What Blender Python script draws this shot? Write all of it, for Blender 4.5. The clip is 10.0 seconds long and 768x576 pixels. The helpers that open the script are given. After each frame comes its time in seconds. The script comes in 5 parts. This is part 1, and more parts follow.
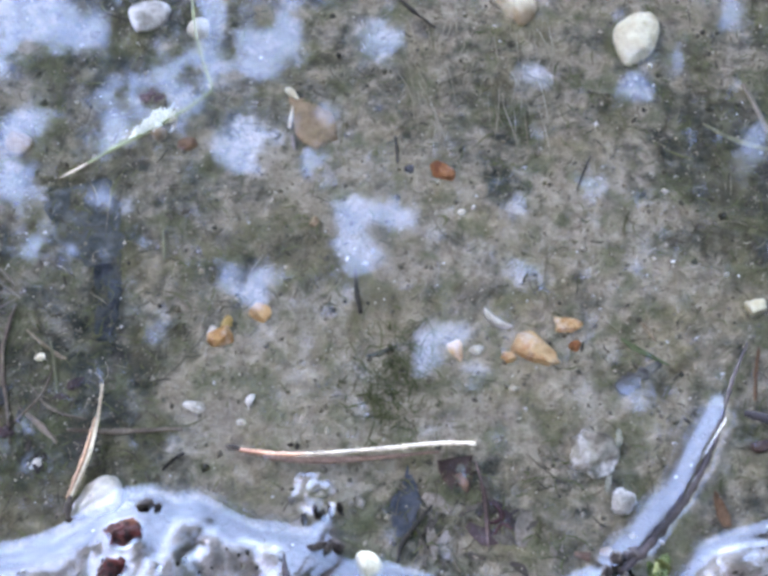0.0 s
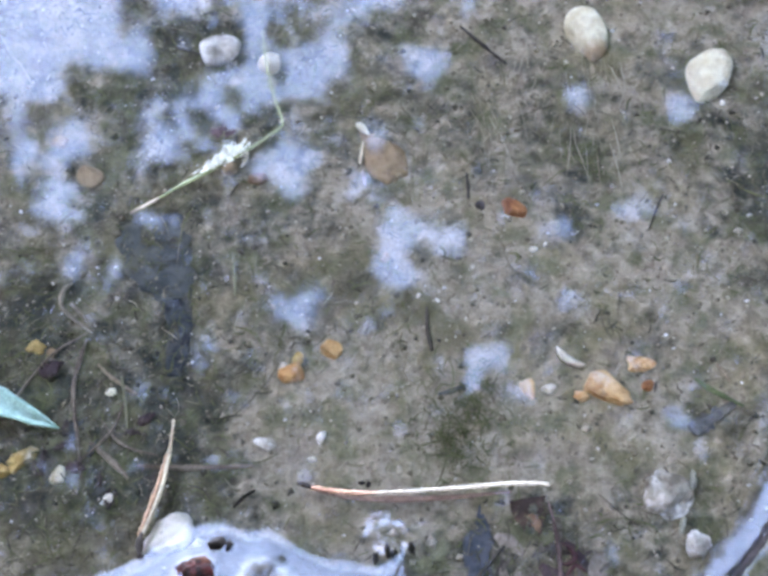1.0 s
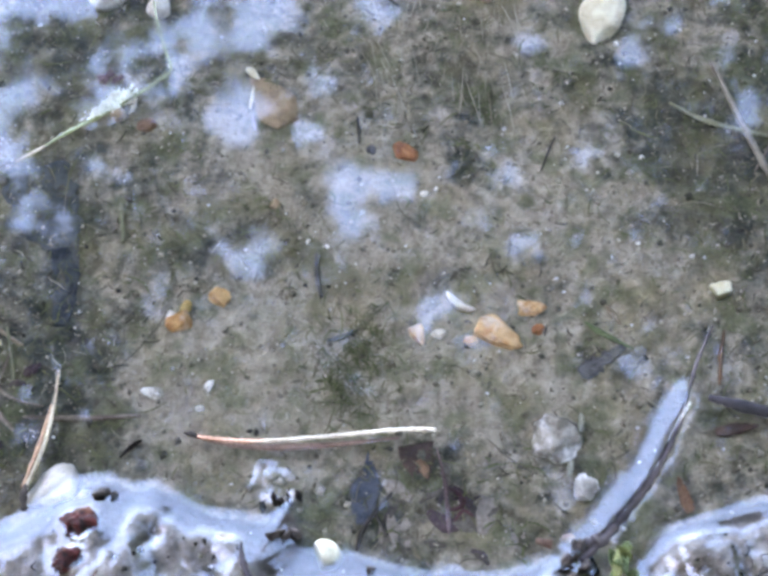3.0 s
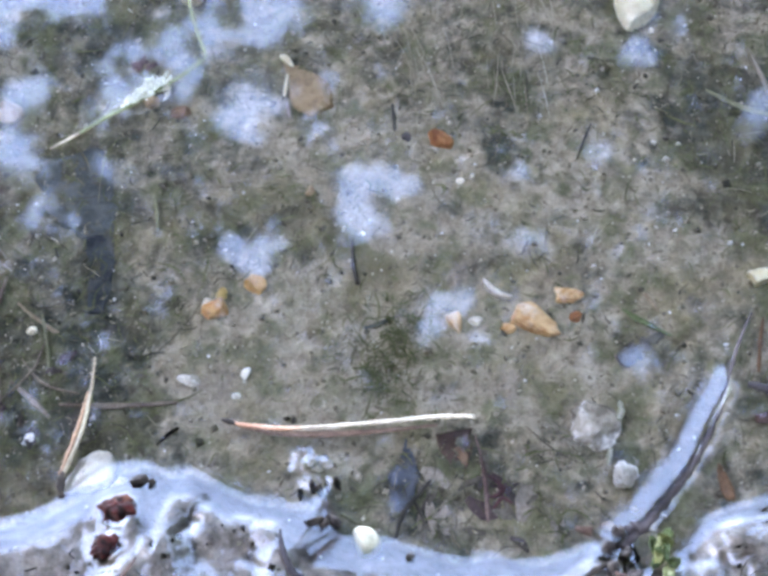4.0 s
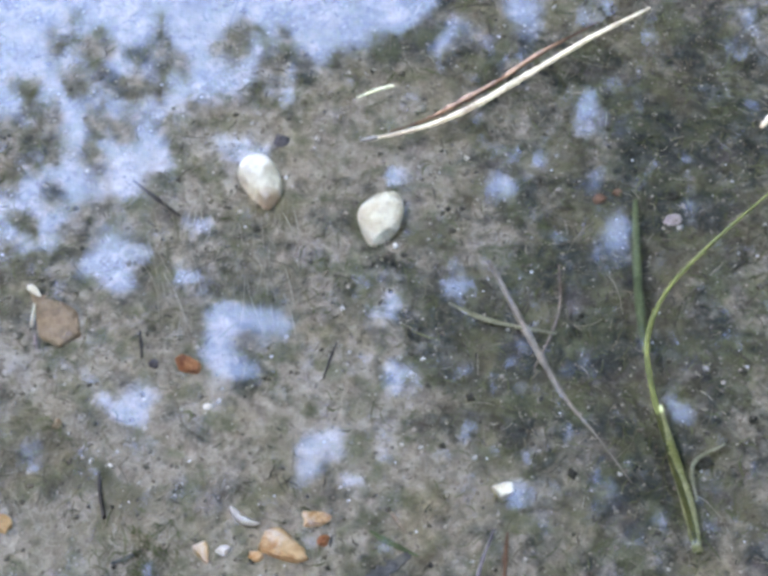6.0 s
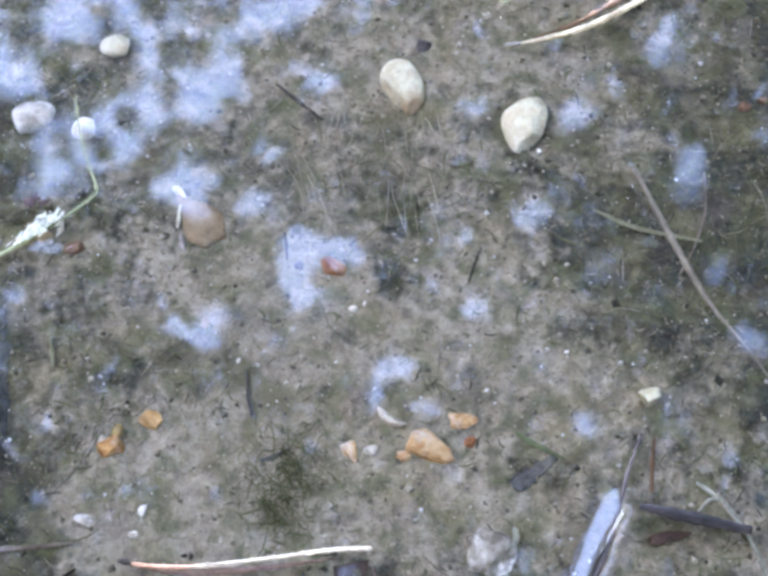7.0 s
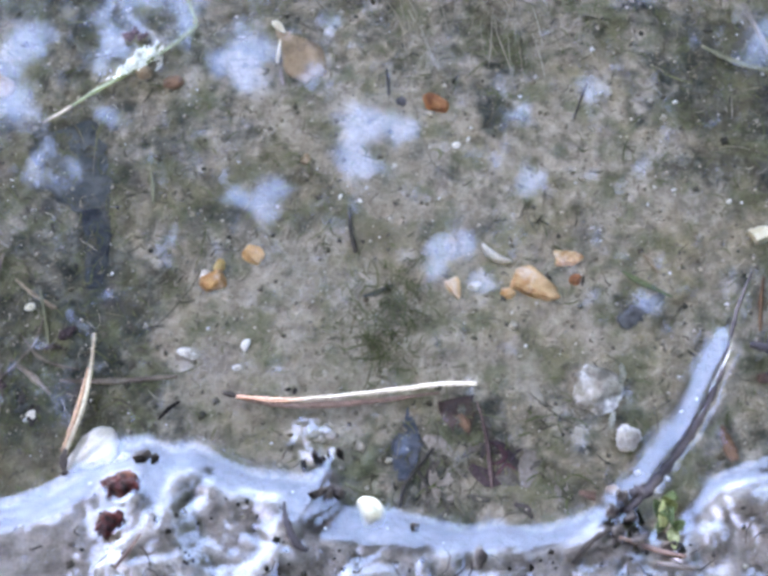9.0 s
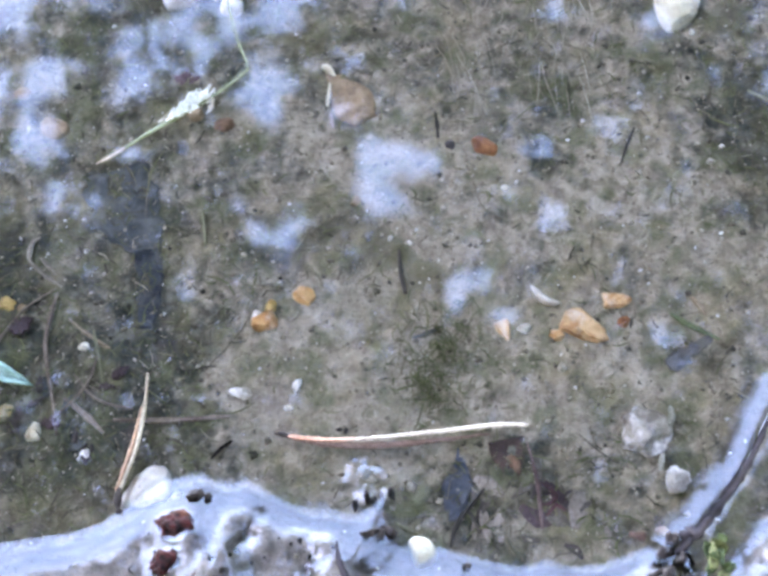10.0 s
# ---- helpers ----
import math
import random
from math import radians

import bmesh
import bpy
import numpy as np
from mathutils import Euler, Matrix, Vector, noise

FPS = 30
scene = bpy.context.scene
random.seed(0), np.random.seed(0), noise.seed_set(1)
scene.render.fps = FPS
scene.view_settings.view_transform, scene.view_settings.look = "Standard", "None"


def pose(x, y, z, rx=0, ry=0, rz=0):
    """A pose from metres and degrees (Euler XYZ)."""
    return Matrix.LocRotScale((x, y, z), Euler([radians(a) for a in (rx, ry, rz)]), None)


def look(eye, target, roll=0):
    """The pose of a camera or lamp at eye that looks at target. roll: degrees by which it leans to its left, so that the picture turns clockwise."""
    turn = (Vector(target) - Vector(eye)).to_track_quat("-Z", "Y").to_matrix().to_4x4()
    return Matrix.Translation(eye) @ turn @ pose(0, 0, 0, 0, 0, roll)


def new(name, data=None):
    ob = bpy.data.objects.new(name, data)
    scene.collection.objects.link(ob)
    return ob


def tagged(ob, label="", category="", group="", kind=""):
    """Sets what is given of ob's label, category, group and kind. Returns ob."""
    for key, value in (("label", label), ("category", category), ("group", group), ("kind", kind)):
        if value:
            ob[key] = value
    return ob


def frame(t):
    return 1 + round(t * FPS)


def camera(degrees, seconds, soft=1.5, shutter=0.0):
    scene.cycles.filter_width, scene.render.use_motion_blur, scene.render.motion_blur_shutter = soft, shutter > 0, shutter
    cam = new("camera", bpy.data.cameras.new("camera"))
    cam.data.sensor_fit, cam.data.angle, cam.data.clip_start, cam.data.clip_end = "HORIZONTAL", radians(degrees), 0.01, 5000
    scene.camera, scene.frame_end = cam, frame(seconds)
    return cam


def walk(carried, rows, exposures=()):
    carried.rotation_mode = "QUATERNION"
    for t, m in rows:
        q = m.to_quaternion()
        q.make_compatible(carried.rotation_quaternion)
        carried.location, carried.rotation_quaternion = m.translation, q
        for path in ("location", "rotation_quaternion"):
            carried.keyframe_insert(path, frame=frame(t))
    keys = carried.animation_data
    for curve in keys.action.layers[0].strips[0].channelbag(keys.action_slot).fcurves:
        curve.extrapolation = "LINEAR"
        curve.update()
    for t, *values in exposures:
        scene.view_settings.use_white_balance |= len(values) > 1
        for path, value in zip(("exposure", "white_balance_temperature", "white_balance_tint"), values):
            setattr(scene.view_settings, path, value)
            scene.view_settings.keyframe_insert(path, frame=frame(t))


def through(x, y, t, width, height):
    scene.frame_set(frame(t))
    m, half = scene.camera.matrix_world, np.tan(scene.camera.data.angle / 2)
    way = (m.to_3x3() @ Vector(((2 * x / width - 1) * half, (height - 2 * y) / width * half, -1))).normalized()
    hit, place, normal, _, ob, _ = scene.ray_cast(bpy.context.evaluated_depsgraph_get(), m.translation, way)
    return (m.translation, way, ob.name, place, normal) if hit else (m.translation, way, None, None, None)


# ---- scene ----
cam = camera(25.0, 10.0, soft=3.5)
PATH = [
    (0, (0.01697, -0.20775, 0.39720), (-0.05981, 0.71376, -1.37619), -4.458),
    (0.2, (0.01645, -0.20590, 0.39772), (-0.04173, 0.72376, -1.37277), -3.237),
    (0.5, (0.01568, -0.20312, 0.39851), (-0.04756, 0.73254, -1.36800), -3.399),
    (0.7, (0.01300, -0.20309, 0.39840), (-0.07551, 0.74678, -1.36439), -4.657),
    (1, (0.00897, -0.20305, 0.39824), (-0.11465, 0.73693, -1.36276), -6.460),
    (1.2, (0.00915, -0.20403, 0.39642), (-0.13376, 0.72665, -1.37036), -7.631),
    (1.5, (0.00943, -0.20550, 0.39370), (-0.15383, 0.69509, -1.38458), -9.083),
    (1.8, (0.01577, -0.20786, 0.39141), (-0.14303, 0.68669, -1.38883), -9.032),
    (2, (0.02000, -0.20943, 0.38989), (-0.10776, 0.69526, -1.38921), -7.644),
    (2.2, (0.02392, -0.20709, 0.39073), (-0.08342, 0.70200, -1.38740), -6.676),
    (2.5, (0.02979, -0.20359, 0.39198), (-0.05632, 0.71047, -1.38483), -5.491),
    (2.7, (0.02811, -0.20127, 0.39336), (-0.04113, 0.69480, -1.39333), -4.360),
    (3.8, (0.02384, -0.20299, 0.39175), (-0.07928, 0.68050, -1.39957), -6.625),
    (4, (0.01850, -0.20346, 0.39069), (-0.06369, 0.68443, -1.39953), -5.218),
    (4.2, (0.02185, -0.20072, 0.39317), (-0.07783, 0.68662, -1.39172), -6.084),
    (4.5, (0.02687, -0.19661, 0.39688), (-0.06353, 0.72652, -1.37503), -5.708),
    (4.8, (0.03511, -0.19728, 0.39439), (-0.04316, 0.78735, -1.34544), -5.203),
    (5, (0.04061, -0.19772, 0.39273), (-0.04038, 0.81503, -1.33000), -5.519),
    (5.2, (0.04495, -0.19317, 0.39476), (0.00945, 0.80894, -1.32937), -3.803),
    (5.5, (0.05146, -0.18635, 0.39781), (0.07855, 0.81303, -1.33438), -1.351),
    (5.7, (0.05472, -0.18425, 0.40138), (0.11472, 0.83382, -1.31906), -0.298),
    (6.8, (0.04091, -0.18668, 0.40406), (0.05248, 0.79207, -1.34004), -2.000),
    (7, (0.03298, -0.18966, 0.40058), (0.01222, 0.76120, -1.35880), -3.476),
    (7.2, (0.02958, -0.19062, 0.40031), (-0.03294, 0.72914, -1.36917), -5.502),
    (7.5, (0.02447, -0.19207, 0.39991), (-0.04333, 0.71181, -1.38289), -5.807),
    (7.8, (0.01737, -0.19132, 0.40190), (-0.04594, 0.68238, -1.40033), -5.341),
    (8, (0.01264, -0.19082, 0.40322), (-0.05635, 0.64770, -1.41120), -5.667),
    (8.2, (0.01483, -0.19143, 0.40024), (-0.06511, 0.62758, -1.42059), -6.600),
    (8.5, (0.01812, -0.19234, 0.39577), (-0.07149, 0.61835, -1.43036), -7.306),
    (9, (0.01993, -0.19671, 0.39180), (-0.06842, 0.62984, -1.42727), -7.369),
    (9.5, (0.01823, -0.18996, 0.39296), (-0.06629, 0.62237, -1.43268), -7.458),
    (9.8, (0.01425, -0.19392, 0.39544), (-0.08342, 0.64538, -1.41762), -7.646),
    (10, (0.01160, -0.19656, 0.39709), (-0.09380, 0.66462, -1.40493), -7.927),
]
walk(cam, [(t, look(eye, target, roll)) for t, eye, target, roll in PATH], exposures=[(0.0, 5.34, 7140, 28), (5.0, 5.38, 7170, 26), (7.5, 5.47, 7170, 29), (10.0, 5.44, 7140, 29)])

# ---- sky, sun ----
world = bpy.data.worlds.new("sky")
scene.world = world
world.use_nodes = True
wn = world.node_tree
wn.nodes.clear()
sky = wn.nodes.new("ShaderNodeTexSky")
sky.sky_type = "NISHITA"
sky.sun_disc = False
sky.sun_elevation = radians(44)
sky.sun_rotation = radians(-100)
sky.air_density, sky.dust_density, sky.ozone_density = 1.2, 0.5, 1.5
back = wn.nodes.new("ShaderNodeBackground")
back.inputs["Strength"].default_value = 0.15
wout = wn.nodes.new("ShaderNodeOutputWorld")
wn.links.new(sky.outputs[0], back.inputs["Color"])
wn.links.new(back.outputs[0], wout.inputs["Surface"])
lamp = bpy.data.lights.new("sun", "SUN")
lamp.energy, lamp.angle, lamp.color = 2.0, radians(2), (1.0, 0.95, 0.88)
sun = new("sun", lamp)
sun.matrix_world = look((-4.92, -0.87, 4.83), (0, 0, 0))

# ---- measures ----
LEVEL = 0.006            # height of the water over the silt
FINE = (-0.17, 0.215, -0.115, 0.185)


# ---- noise and node helpers ----
TABLE = np.random.default_rng(3).random((256, 256))


def vnoise(x, y, size, seed=0):
    """Smooth noise, -1 to 1, with lumps of that size in metres."""
    u, v = x / size + 17.3 * seed + 900, y / size + 41.7 * seed + 900
    i, j = np.floor(u).astype(int), np.floor(v).astype(int)
    a, b = u - i, v - j
    a, b = a * a * (3 - 2 * a), b * b * (3 - 2 * b)
    g = lambda p, q: TABLE[p % 256, q % 256]
    n = g(i, j) * (1 - a) * (1 - b) + g(i + 1, j) * a * (1 - b) + g(i, j + 1) * (1 - a) * b + g(i + 1, j + 1) * a * b
    return 2 * n - 1


def smooth(a, b, x):
    t = np.clip((x - a) / (b - a), 0, 1)
    return t * t * (3 - 2 * t)


class Nodes:
    """A node material under construction."""

    def __init__(self, name):
        self.mat = bpy.data.materials.new(name)
        self.mat.use_nodes = True
        self.tree = self.mat.node_tree
        self.tree.nodes.clear()
        self.out = self.node("ShaderNodeOutputMaterial")

    def node(self, kind, **values):
        n = self.tree.nodes.new(kind)
        for key, value in values.items():
            n.inputs[key.replace("_", " ")].default_value = value
        return n

    def link(self, a, b):
        self.tree.links.new(a, b)

    def coords(self):
        return self.node("ShaderNodeTexCoord").outputs["Object"]

    def noise(self, scale, detail=3.0, rough=0.55, vector=None):
        n = self.node("ShaderNodeTexNoise", Scale=scale, Detail=detail, Roughness=rough)
        self.link(vector or self.coords(), n.inputs["Vector"])
        return n.outputs["Fac"]

    def ramp(self, fac, stops):
        r = self.node("ShaderNodeValToRGB")
        e = r.color_ramp.elements
        while len(e) < len(stops):
            e.new(0.5)
        for k, (pos, col) in zip(e, stops):
            k.position = pos
            k.color = (*col, 1) if len(col) == 3 else col
        self.link(fac, r.inputs["Fac"])
        return r.outputs["Color"]

    def mix(self, fac, a, b, kind="MIX"):
        m = self.tree.nodes.new("ShaderNodeMix")
        m.data_type, m.blend_type = "RGBA", kind
        for sock, value in ((m.inputs[0], fac), (m.inputs[6], a), (m.inputs[7], b)):
            if isinstance(value, (int, float)):
                sock.default_value = value
            elif isinstance(value, tuple):
                sock.default_value = (*value, 1)
            else:
                self.link(value, sock)
        return m.outputs[2]

    def bump(self, height, strength, distance, normal=None):
        b = self.node("ShaderNodeBump", Strength=strength, Distance=distance)
        self.link(height, b.inputs["Height"])
        if normal:
            self.link(normal, b.inputs["Normal"])
        return b.outputs["Normal"]

    def finish(self, color, rough=0.7, normal=None, specular=0.3, metallic=0.0, coat=0.0, through=0.0):
        p = self.node("ShaderNodeBsdfPrincipled", Roughness=rough, Metallic=metallic)
        p.inputs["Specular IOR Level"].default_value = specular
        p.inputs["Coat Weight"].default_value = coat
        if isinstance(color, tuple):
            p.inputs["Base Color"].default_value = (*color, 1)
        else:
            self.link(color, p.inputs["Base Color"])
        if normal:
            self.link(normal, p.inputs["Normal"])
        last = p.outputs[0]
        if through:
            tr = self.tree.nodes.new("ShaderNodeBsdfTranslucent")
            if isinstance(color, tuple):
                tr.inputs["Color"].default_value = (*color, 1)
            else:
                self.link(color, tr.inputs["Color"])
            m = self.node("ShaderNodeMixShader", Fac=through)
            self.link(last, m.inputs[1])
            self.link(tr.outputs[0], m.inputs[2])
            last = m.outputs[0]
        self.link(last, self.out.inputs["Surface"])
        return self.mat


# ---- materials ----
def silt_material():
    n = Nodes("silt")
    big = n.noise(55, 4, 0.6)
    mid = n.noise(260, 4, 0.65)
    fine = n.noise(1300, 3, 0.7)
    att = n.node("ShaderNodeAttribute")
    att.attribute_name = "algae"
    clump = n.noise(125, 5, 0.65)
    pale = n.ramp(mid, [(0.28, (0.224, 0.188, 0.128)), (0.5, (0.382, 0.322, 0.226)), (0.72, (0.545, 0.465, 0.337))])
    dark = n.ramp(mid, [(0.28, (0.022, 0.024, 0.019)), (0.5, (0.066, 0.070, 0.053)), (0.72, (0.175, 0.173, 0.13))])
    drift = n.node("ShaderNodeMath")
    drift.operation = "MULTIPLY_ADD"
    n.link(big, drift.inputs[0])
    drift.inputs[1].default_value = 1.0
    n.link(att.outputs["Fac"], drift.inputs[2])
    fuller = n.node("ShaderNodeMath")
    fuller.operation = "MULTIPLY_ADD"
    n.link(clump, fuller.inputs[0])
    fuller.inputs[1].default_value = 1.5
    n.link(drift.outputs[0], fuller.inputs[2])
    half = n.node("ShaderNodeMapRange")
    half.inputs["From Min"].default_value = 1.10
    half.inputs["From Max"].default_value = 1.46
    n.link(fuller.outputs[0], half.inputs["Value"])
    col = n.mix(half.outputs["Result"], pale, dark)
    green = n.ramp(n.noise(90, 3, 0.6), [(0.47, (0, 0, 0)), (0.62, (0.72, 0.72, 0.72))])
    col = n.mix(green, col, n.mix(mid, (0.045, 0.052, 0.022), (0.23, 0.235, 0.115)))
    tan = n.ramp(n.noise(38, 3, 0.6), [(0.48, (0, 0, 0)), (0.64, (0.42, 0.42, 0.42))])
    col = n.mix(tan, col, n.mix(mid, (0.13, 0.100, 0.052), (0.48, 0.39, 0.21)))
    plum = n.ramp(n.noise(70, 4, 0.65), [(0.55, (0, 0, 0)), (0.70, (0.5, 0.5, 0.5))])
    col = n.mix(plum, col, n.mix(mid, (0.052, 0.041, 0.037), (0.275, 0.215, 0.185)))
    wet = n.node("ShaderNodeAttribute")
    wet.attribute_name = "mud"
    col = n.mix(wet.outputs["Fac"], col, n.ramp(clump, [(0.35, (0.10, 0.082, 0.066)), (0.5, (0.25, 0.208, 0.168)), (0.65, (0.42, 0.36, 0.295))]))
    # bed painted dark under the shining band so mirrored sky stands out
    band_dark = n.node("ShaderNodeAttribute")
    band_dark.attribute_name = "band_dark"
    col = n.mix(band_dark.outputs["Fac"], col, n.ramp(clump, [(0.35, (0.022, 0.019, 0.017)), (0.65, (0.075, 0.065, 0.056))]))
    soil = n.node("ShaderNodeAttribute")
    soil.attribute_name = "soil"
    col = n.mix(soil.outputs["Fac"], col, n.ramp(n.noise(9, 6, 0.7), [(0.35, (0.03, 0.045, 0.012)), (0.6, (0.10, 0.11, 0.04))]))
    grain = n.ramp(fine, [(0.3, (0.76, 0.76, 0.76)), (0.55, (1, 1, 1)), (0.75, (1.14, 1.12, 1.1))])
    col = n.mix(1.0, col, grain, "MULTIPLY")
    nor = n.bump(mid, 0.9, 0.0025)
    nor = n.bump(fine, 0.8, 0.0006, nor)
    return n.finish(col, 0.9, nor, 0.1)


def stone_material(name, a, b, stain=(0.3, 0.24, 0.16), amount=0.35, scale=300, rough=0.75, specular=0.25):
    """Stone with two tones, pits and a stain; the island-wide tone varies from piece to piece."""
    n = Nodes(name)
    info = n.node("ShaderNodeObjectInfo")
    shift = n.tree.nodes.new("ShaderNodeVectorMath")
    shift.operation = "ADD"
    n.link(n.coords(), shift.inputs[0])
    n.link(info.outputs["Random"], shift.inputs[1])
    v = shift.outputs[0]
    f = n.noise(scale, 4, 0.6, v)
    g = n.noise(scale * 5, 3, 0.7, v)
    s = n.noise(scale * 0.55, 3, 0.6, v)
    col = n.mix(n.ramp(f, [(0.38, (0, 0, 0)), (0.60, (1, 1, 1))]), a, b)
    mask = n.ramp(s, [(0.52, (0, 0, 0)), (0.66, (amount, amount, amount))])
    col = n.mix(mask, col, stain)
    pits = n.ramp(g, [(0.3, (0.5, 0.48, 0.45)), (0.42, (1, 1, 1))])
    col = n.mix(1.0, col, pits, "MULTIPLY")
    nor = n.bump(f, 0.7, 0.0016)
    nor = n.bump(g, 0.8, 0.0006, nor)
    return n.finish(col, rough, nor, specular)


def fibre_material(name, a, b, c=None, scale=500, rough=0.6, through=0.0, specular=0.3):
    """Plant matter: tone changes along and across it, with fine streaks."""
    n = Nodes(name)
    f = n.noise(scale * 0.25, 3, 0.6)
    g = n.noise(scale * 3, 3, 0.7)
    stops = [(0.35, a), (0.62, b)] if c is None else [(0.3, a), (0.5, b), (0.7, c)]
    col = n.ramp(f, stops)
    col = n.mix(1.0, col, n.ramp(g, [(0.3, (0.6, 0.58, 0.55)), (0.6, (1.1, 1.1, 1.1))]), "MULTIPLY")
    return n.finish(col, rough, n.bump(g, 0.5, 0.0003), specular, through=through)


def island_material(name, stops, rough=0.85, through=0.0):
    """Loose bits of many tones: each island takes its own."""
    n = Nodes(name)
    geo = n.node("ShaderNodeNewGeometry")
    col = n.ramp(geo.outputs["Random Per Island"], stops)
    col = n.mix(1.0, col, n.ramp(n.noise(1500, 2), [(0.3, (0.6, 0.6, 0.6)), (0.65, (1.1, 1.1, 1.1))]), "MULTIPLY")
    return n.finish(col, rough, None, 0.15, through=through)


def water_material():
    n = Nodes("water")
    f = n.node("ShaderNodeFresnel", IOR=1.53)
    tr = n.node("ShaderNodeBsdfTransparent")
    tr.inputs["Color"].default_value = (0.97, 0.975, 0.96, 1)
    gl = n.node("ShaderNodeBsdfGlossy", Roughness=0.035)
    m = n.node("ShaderNodeMixShader")
    n.link(f.outputs[0], m.inputs[0])
    n.link(tr.outputs[0], m.inputs[1])
    n.link(gl.outputs[0], m.inputs[2])
    ripple = n.bump(n.noise(60, 2, 0.5), 0.012, 0.004)
    n.link(ripple, gl.inputs["Normal"])
    n.link(m.outputs[0], n.out.inputs["Surface"])
    return n.mat


SILT = silt_material()
WATER = water_material()
CREAM = stone_material("cream_stone", (0.74, 0.64, 0.40), (0.90, 0.84, 0.61), (0.50, 0.38, 0.2), 0.35)
PALEYELLOW = stone_material("pale_yellow_stone", (0.80, 0.70, 0.40), (0.94, 0.87, 0.62), (0.7, 0.55, 0.3), 0.3)
WHITE = stone_material("white_stone", (0.66, 0.585, 0.44), (0.90, 0.84, 0.69), (0.42, 0.34, 0.24), 0.5)
BRIGHT = stone_material("bright_white_stone", (0.84, 0.78, 0.62), (0.97, 0.93, 0.81), (0.7, 0.62, 0.5), 0.3)
ORANGE = stone_material("orange_stone", (0.54, 0.26, 0.09), (0.80, 0.53, 0.26), (0.88, 0.75, 0.56), 0.8, 300)
RUST = stone_material("rust_stone", (0.33, 0.12, 0.045), (0.54, 0.25, 0.10), (0.20, 0.075, 0.035), 0.8, 330)
OCHRE = stone_material("ochre_stone", (0.60, 0.36, 0.10), (0.80, 0.54, 0.20), (0.36, 0.22, 0.08), 0.5)
GREY = stone_material("grey_stone", (0.28, 0.25, 0.185), (0.66, 0.59, 0.455), (0.92, 0.88, 0.77), 0.9, 260)
RED = stone_material("red_stone", (0.006, 0.0022, 0.0022), (0.050, 0.008, 0.0065), (0.11, 0.042, 0.018), 0.7, 420, 0.4, 0.10)
BROWN = stone_material("brown_stone", (0.33, 0.22, 0.12), (0.48, 0.35, 0.21), (0.20, 0.13, 0.07), 0.5)
SLATE = stone_material("slate_stone", (0.06, 0.054, 0.05), (0.15, 0.13, 0.125), (0.22, 0.19, 0.16), 0.6)
STRAW = fibre_material("straw", (0.22, 0.15, 0.085), (0.42, 0.34, 0.22))
OLIVE = fibre_material("olive_blade", (0.19, 0.185, 0.095), (0.31, 0.295, 0.17), rough=0.6)
STALK = fibre_material("grass_stalk", (0.070, 0.080, 0.025), (0.15, 0.165, 0.075), rough=0.5)
NEEDLE = fibre_material("pale_needle", (0.23, 0.165, 0.105), (0.36, 0.305, 0.225))
FLUFF = fibre_material("seed_fluff", (0.19, 0.18, 0.13), (0.34, 0.32, 0.26))
SHEATH = fibre_material("orange_sheath", (0.28, 0.125, 0.065), (0.42, 0.24, 0.15))
DULLORANGE = fibre_material("dull_orange", (0.20, 0.115, 0.075), (0.32, 0.205, 0.145))
PALESTICK = fibre_material("pale_stick", (0.22, 0.185, 0.13), (0.38, 0.33, 0.24))
DIMTWIG = fibre_material("dim_twig", (0.040, 0.034, 0.026), (0.10, 0.085, 0.063))
TWIG = fibre_material("dark_twig", (0.008, 0.007, 0.006), (0.035, 0.027, 0.021), rough=0.85, specular=0.08)
BARKY = fibre_material("brown_stick", (0.14, 0.10, 0.07), (0.30, 0.24, 0.17))
WINESTEM = fibre_material("wine_stem", (0.050, 0.018, 0.020), (0.13, 0.050, 0.048))
REDSTEM = fibre_material("red_stem", (0.10, 0.058, 0.050), (0.24, 0.155, 0.13))
WETBARK = fibre_material("wet_bark", (0.012, 0.0098, 0.0095), (0.055, 0.043, 0.040), rough=0.6, specular=0.12)
BLACKTWIG = fibre_material("black_stick", (0.006, 0.006, 0.006), (0.030, 0.025, 0.026), rough=0.85, specular=0.1)
GRASS = fibre_material("grass", (0.045, 0.052, 0.011), (0.098, 0.104, 0.027), rough=0.6, through=0.25, specular=0.12)
STRAWPALE = fibre_material("pale_straw", (0.165, 0.118, 0.066), (0.33, 0.275, 0.175))
REEDSTRAW = fibre_material("reed_straw", (0.125, 0.090, 0.052), (0.26, 0.215, 0.14))
PALEROOT = fibre_material("pale_root", (0.27, 0.265, 0.18), (0.50, 0.49, 0.38))
DULLRED = fibre_material("dull_red_strand", (0.115, 0.058, 0.028), (0.235, 0.128, 0.064))
MOSSLEAF = fibre_material("moss_leaf", (0.022, 0.040, 0.007), (0.070, 0.095, 0.018), rough=0.5, through=0.2)
DEEPGRASS = fibre_material("deep_grass", (0.100, 0.130, 0.050), (0.17, 0.205, 0.085), rough=0.6, through=0.2)
YELLOWGRASS = fibre_material("yellow_grass", (0.15, 0.155, 0.040), (0.27, 0.275, 0.12), rough=0.5, through=0.2)
PALEBLADE = fibre_material("pale_blade", (0.16, 0.17, 0.045), (0.38, 0.37, 0.17), rough=0.65, specular=0.12)
PETAL = fibre_material("white_petal", (0.46, 0.47, 0.36), (0.70, 0.71, 0.62), rough=0.6, through=0.2)
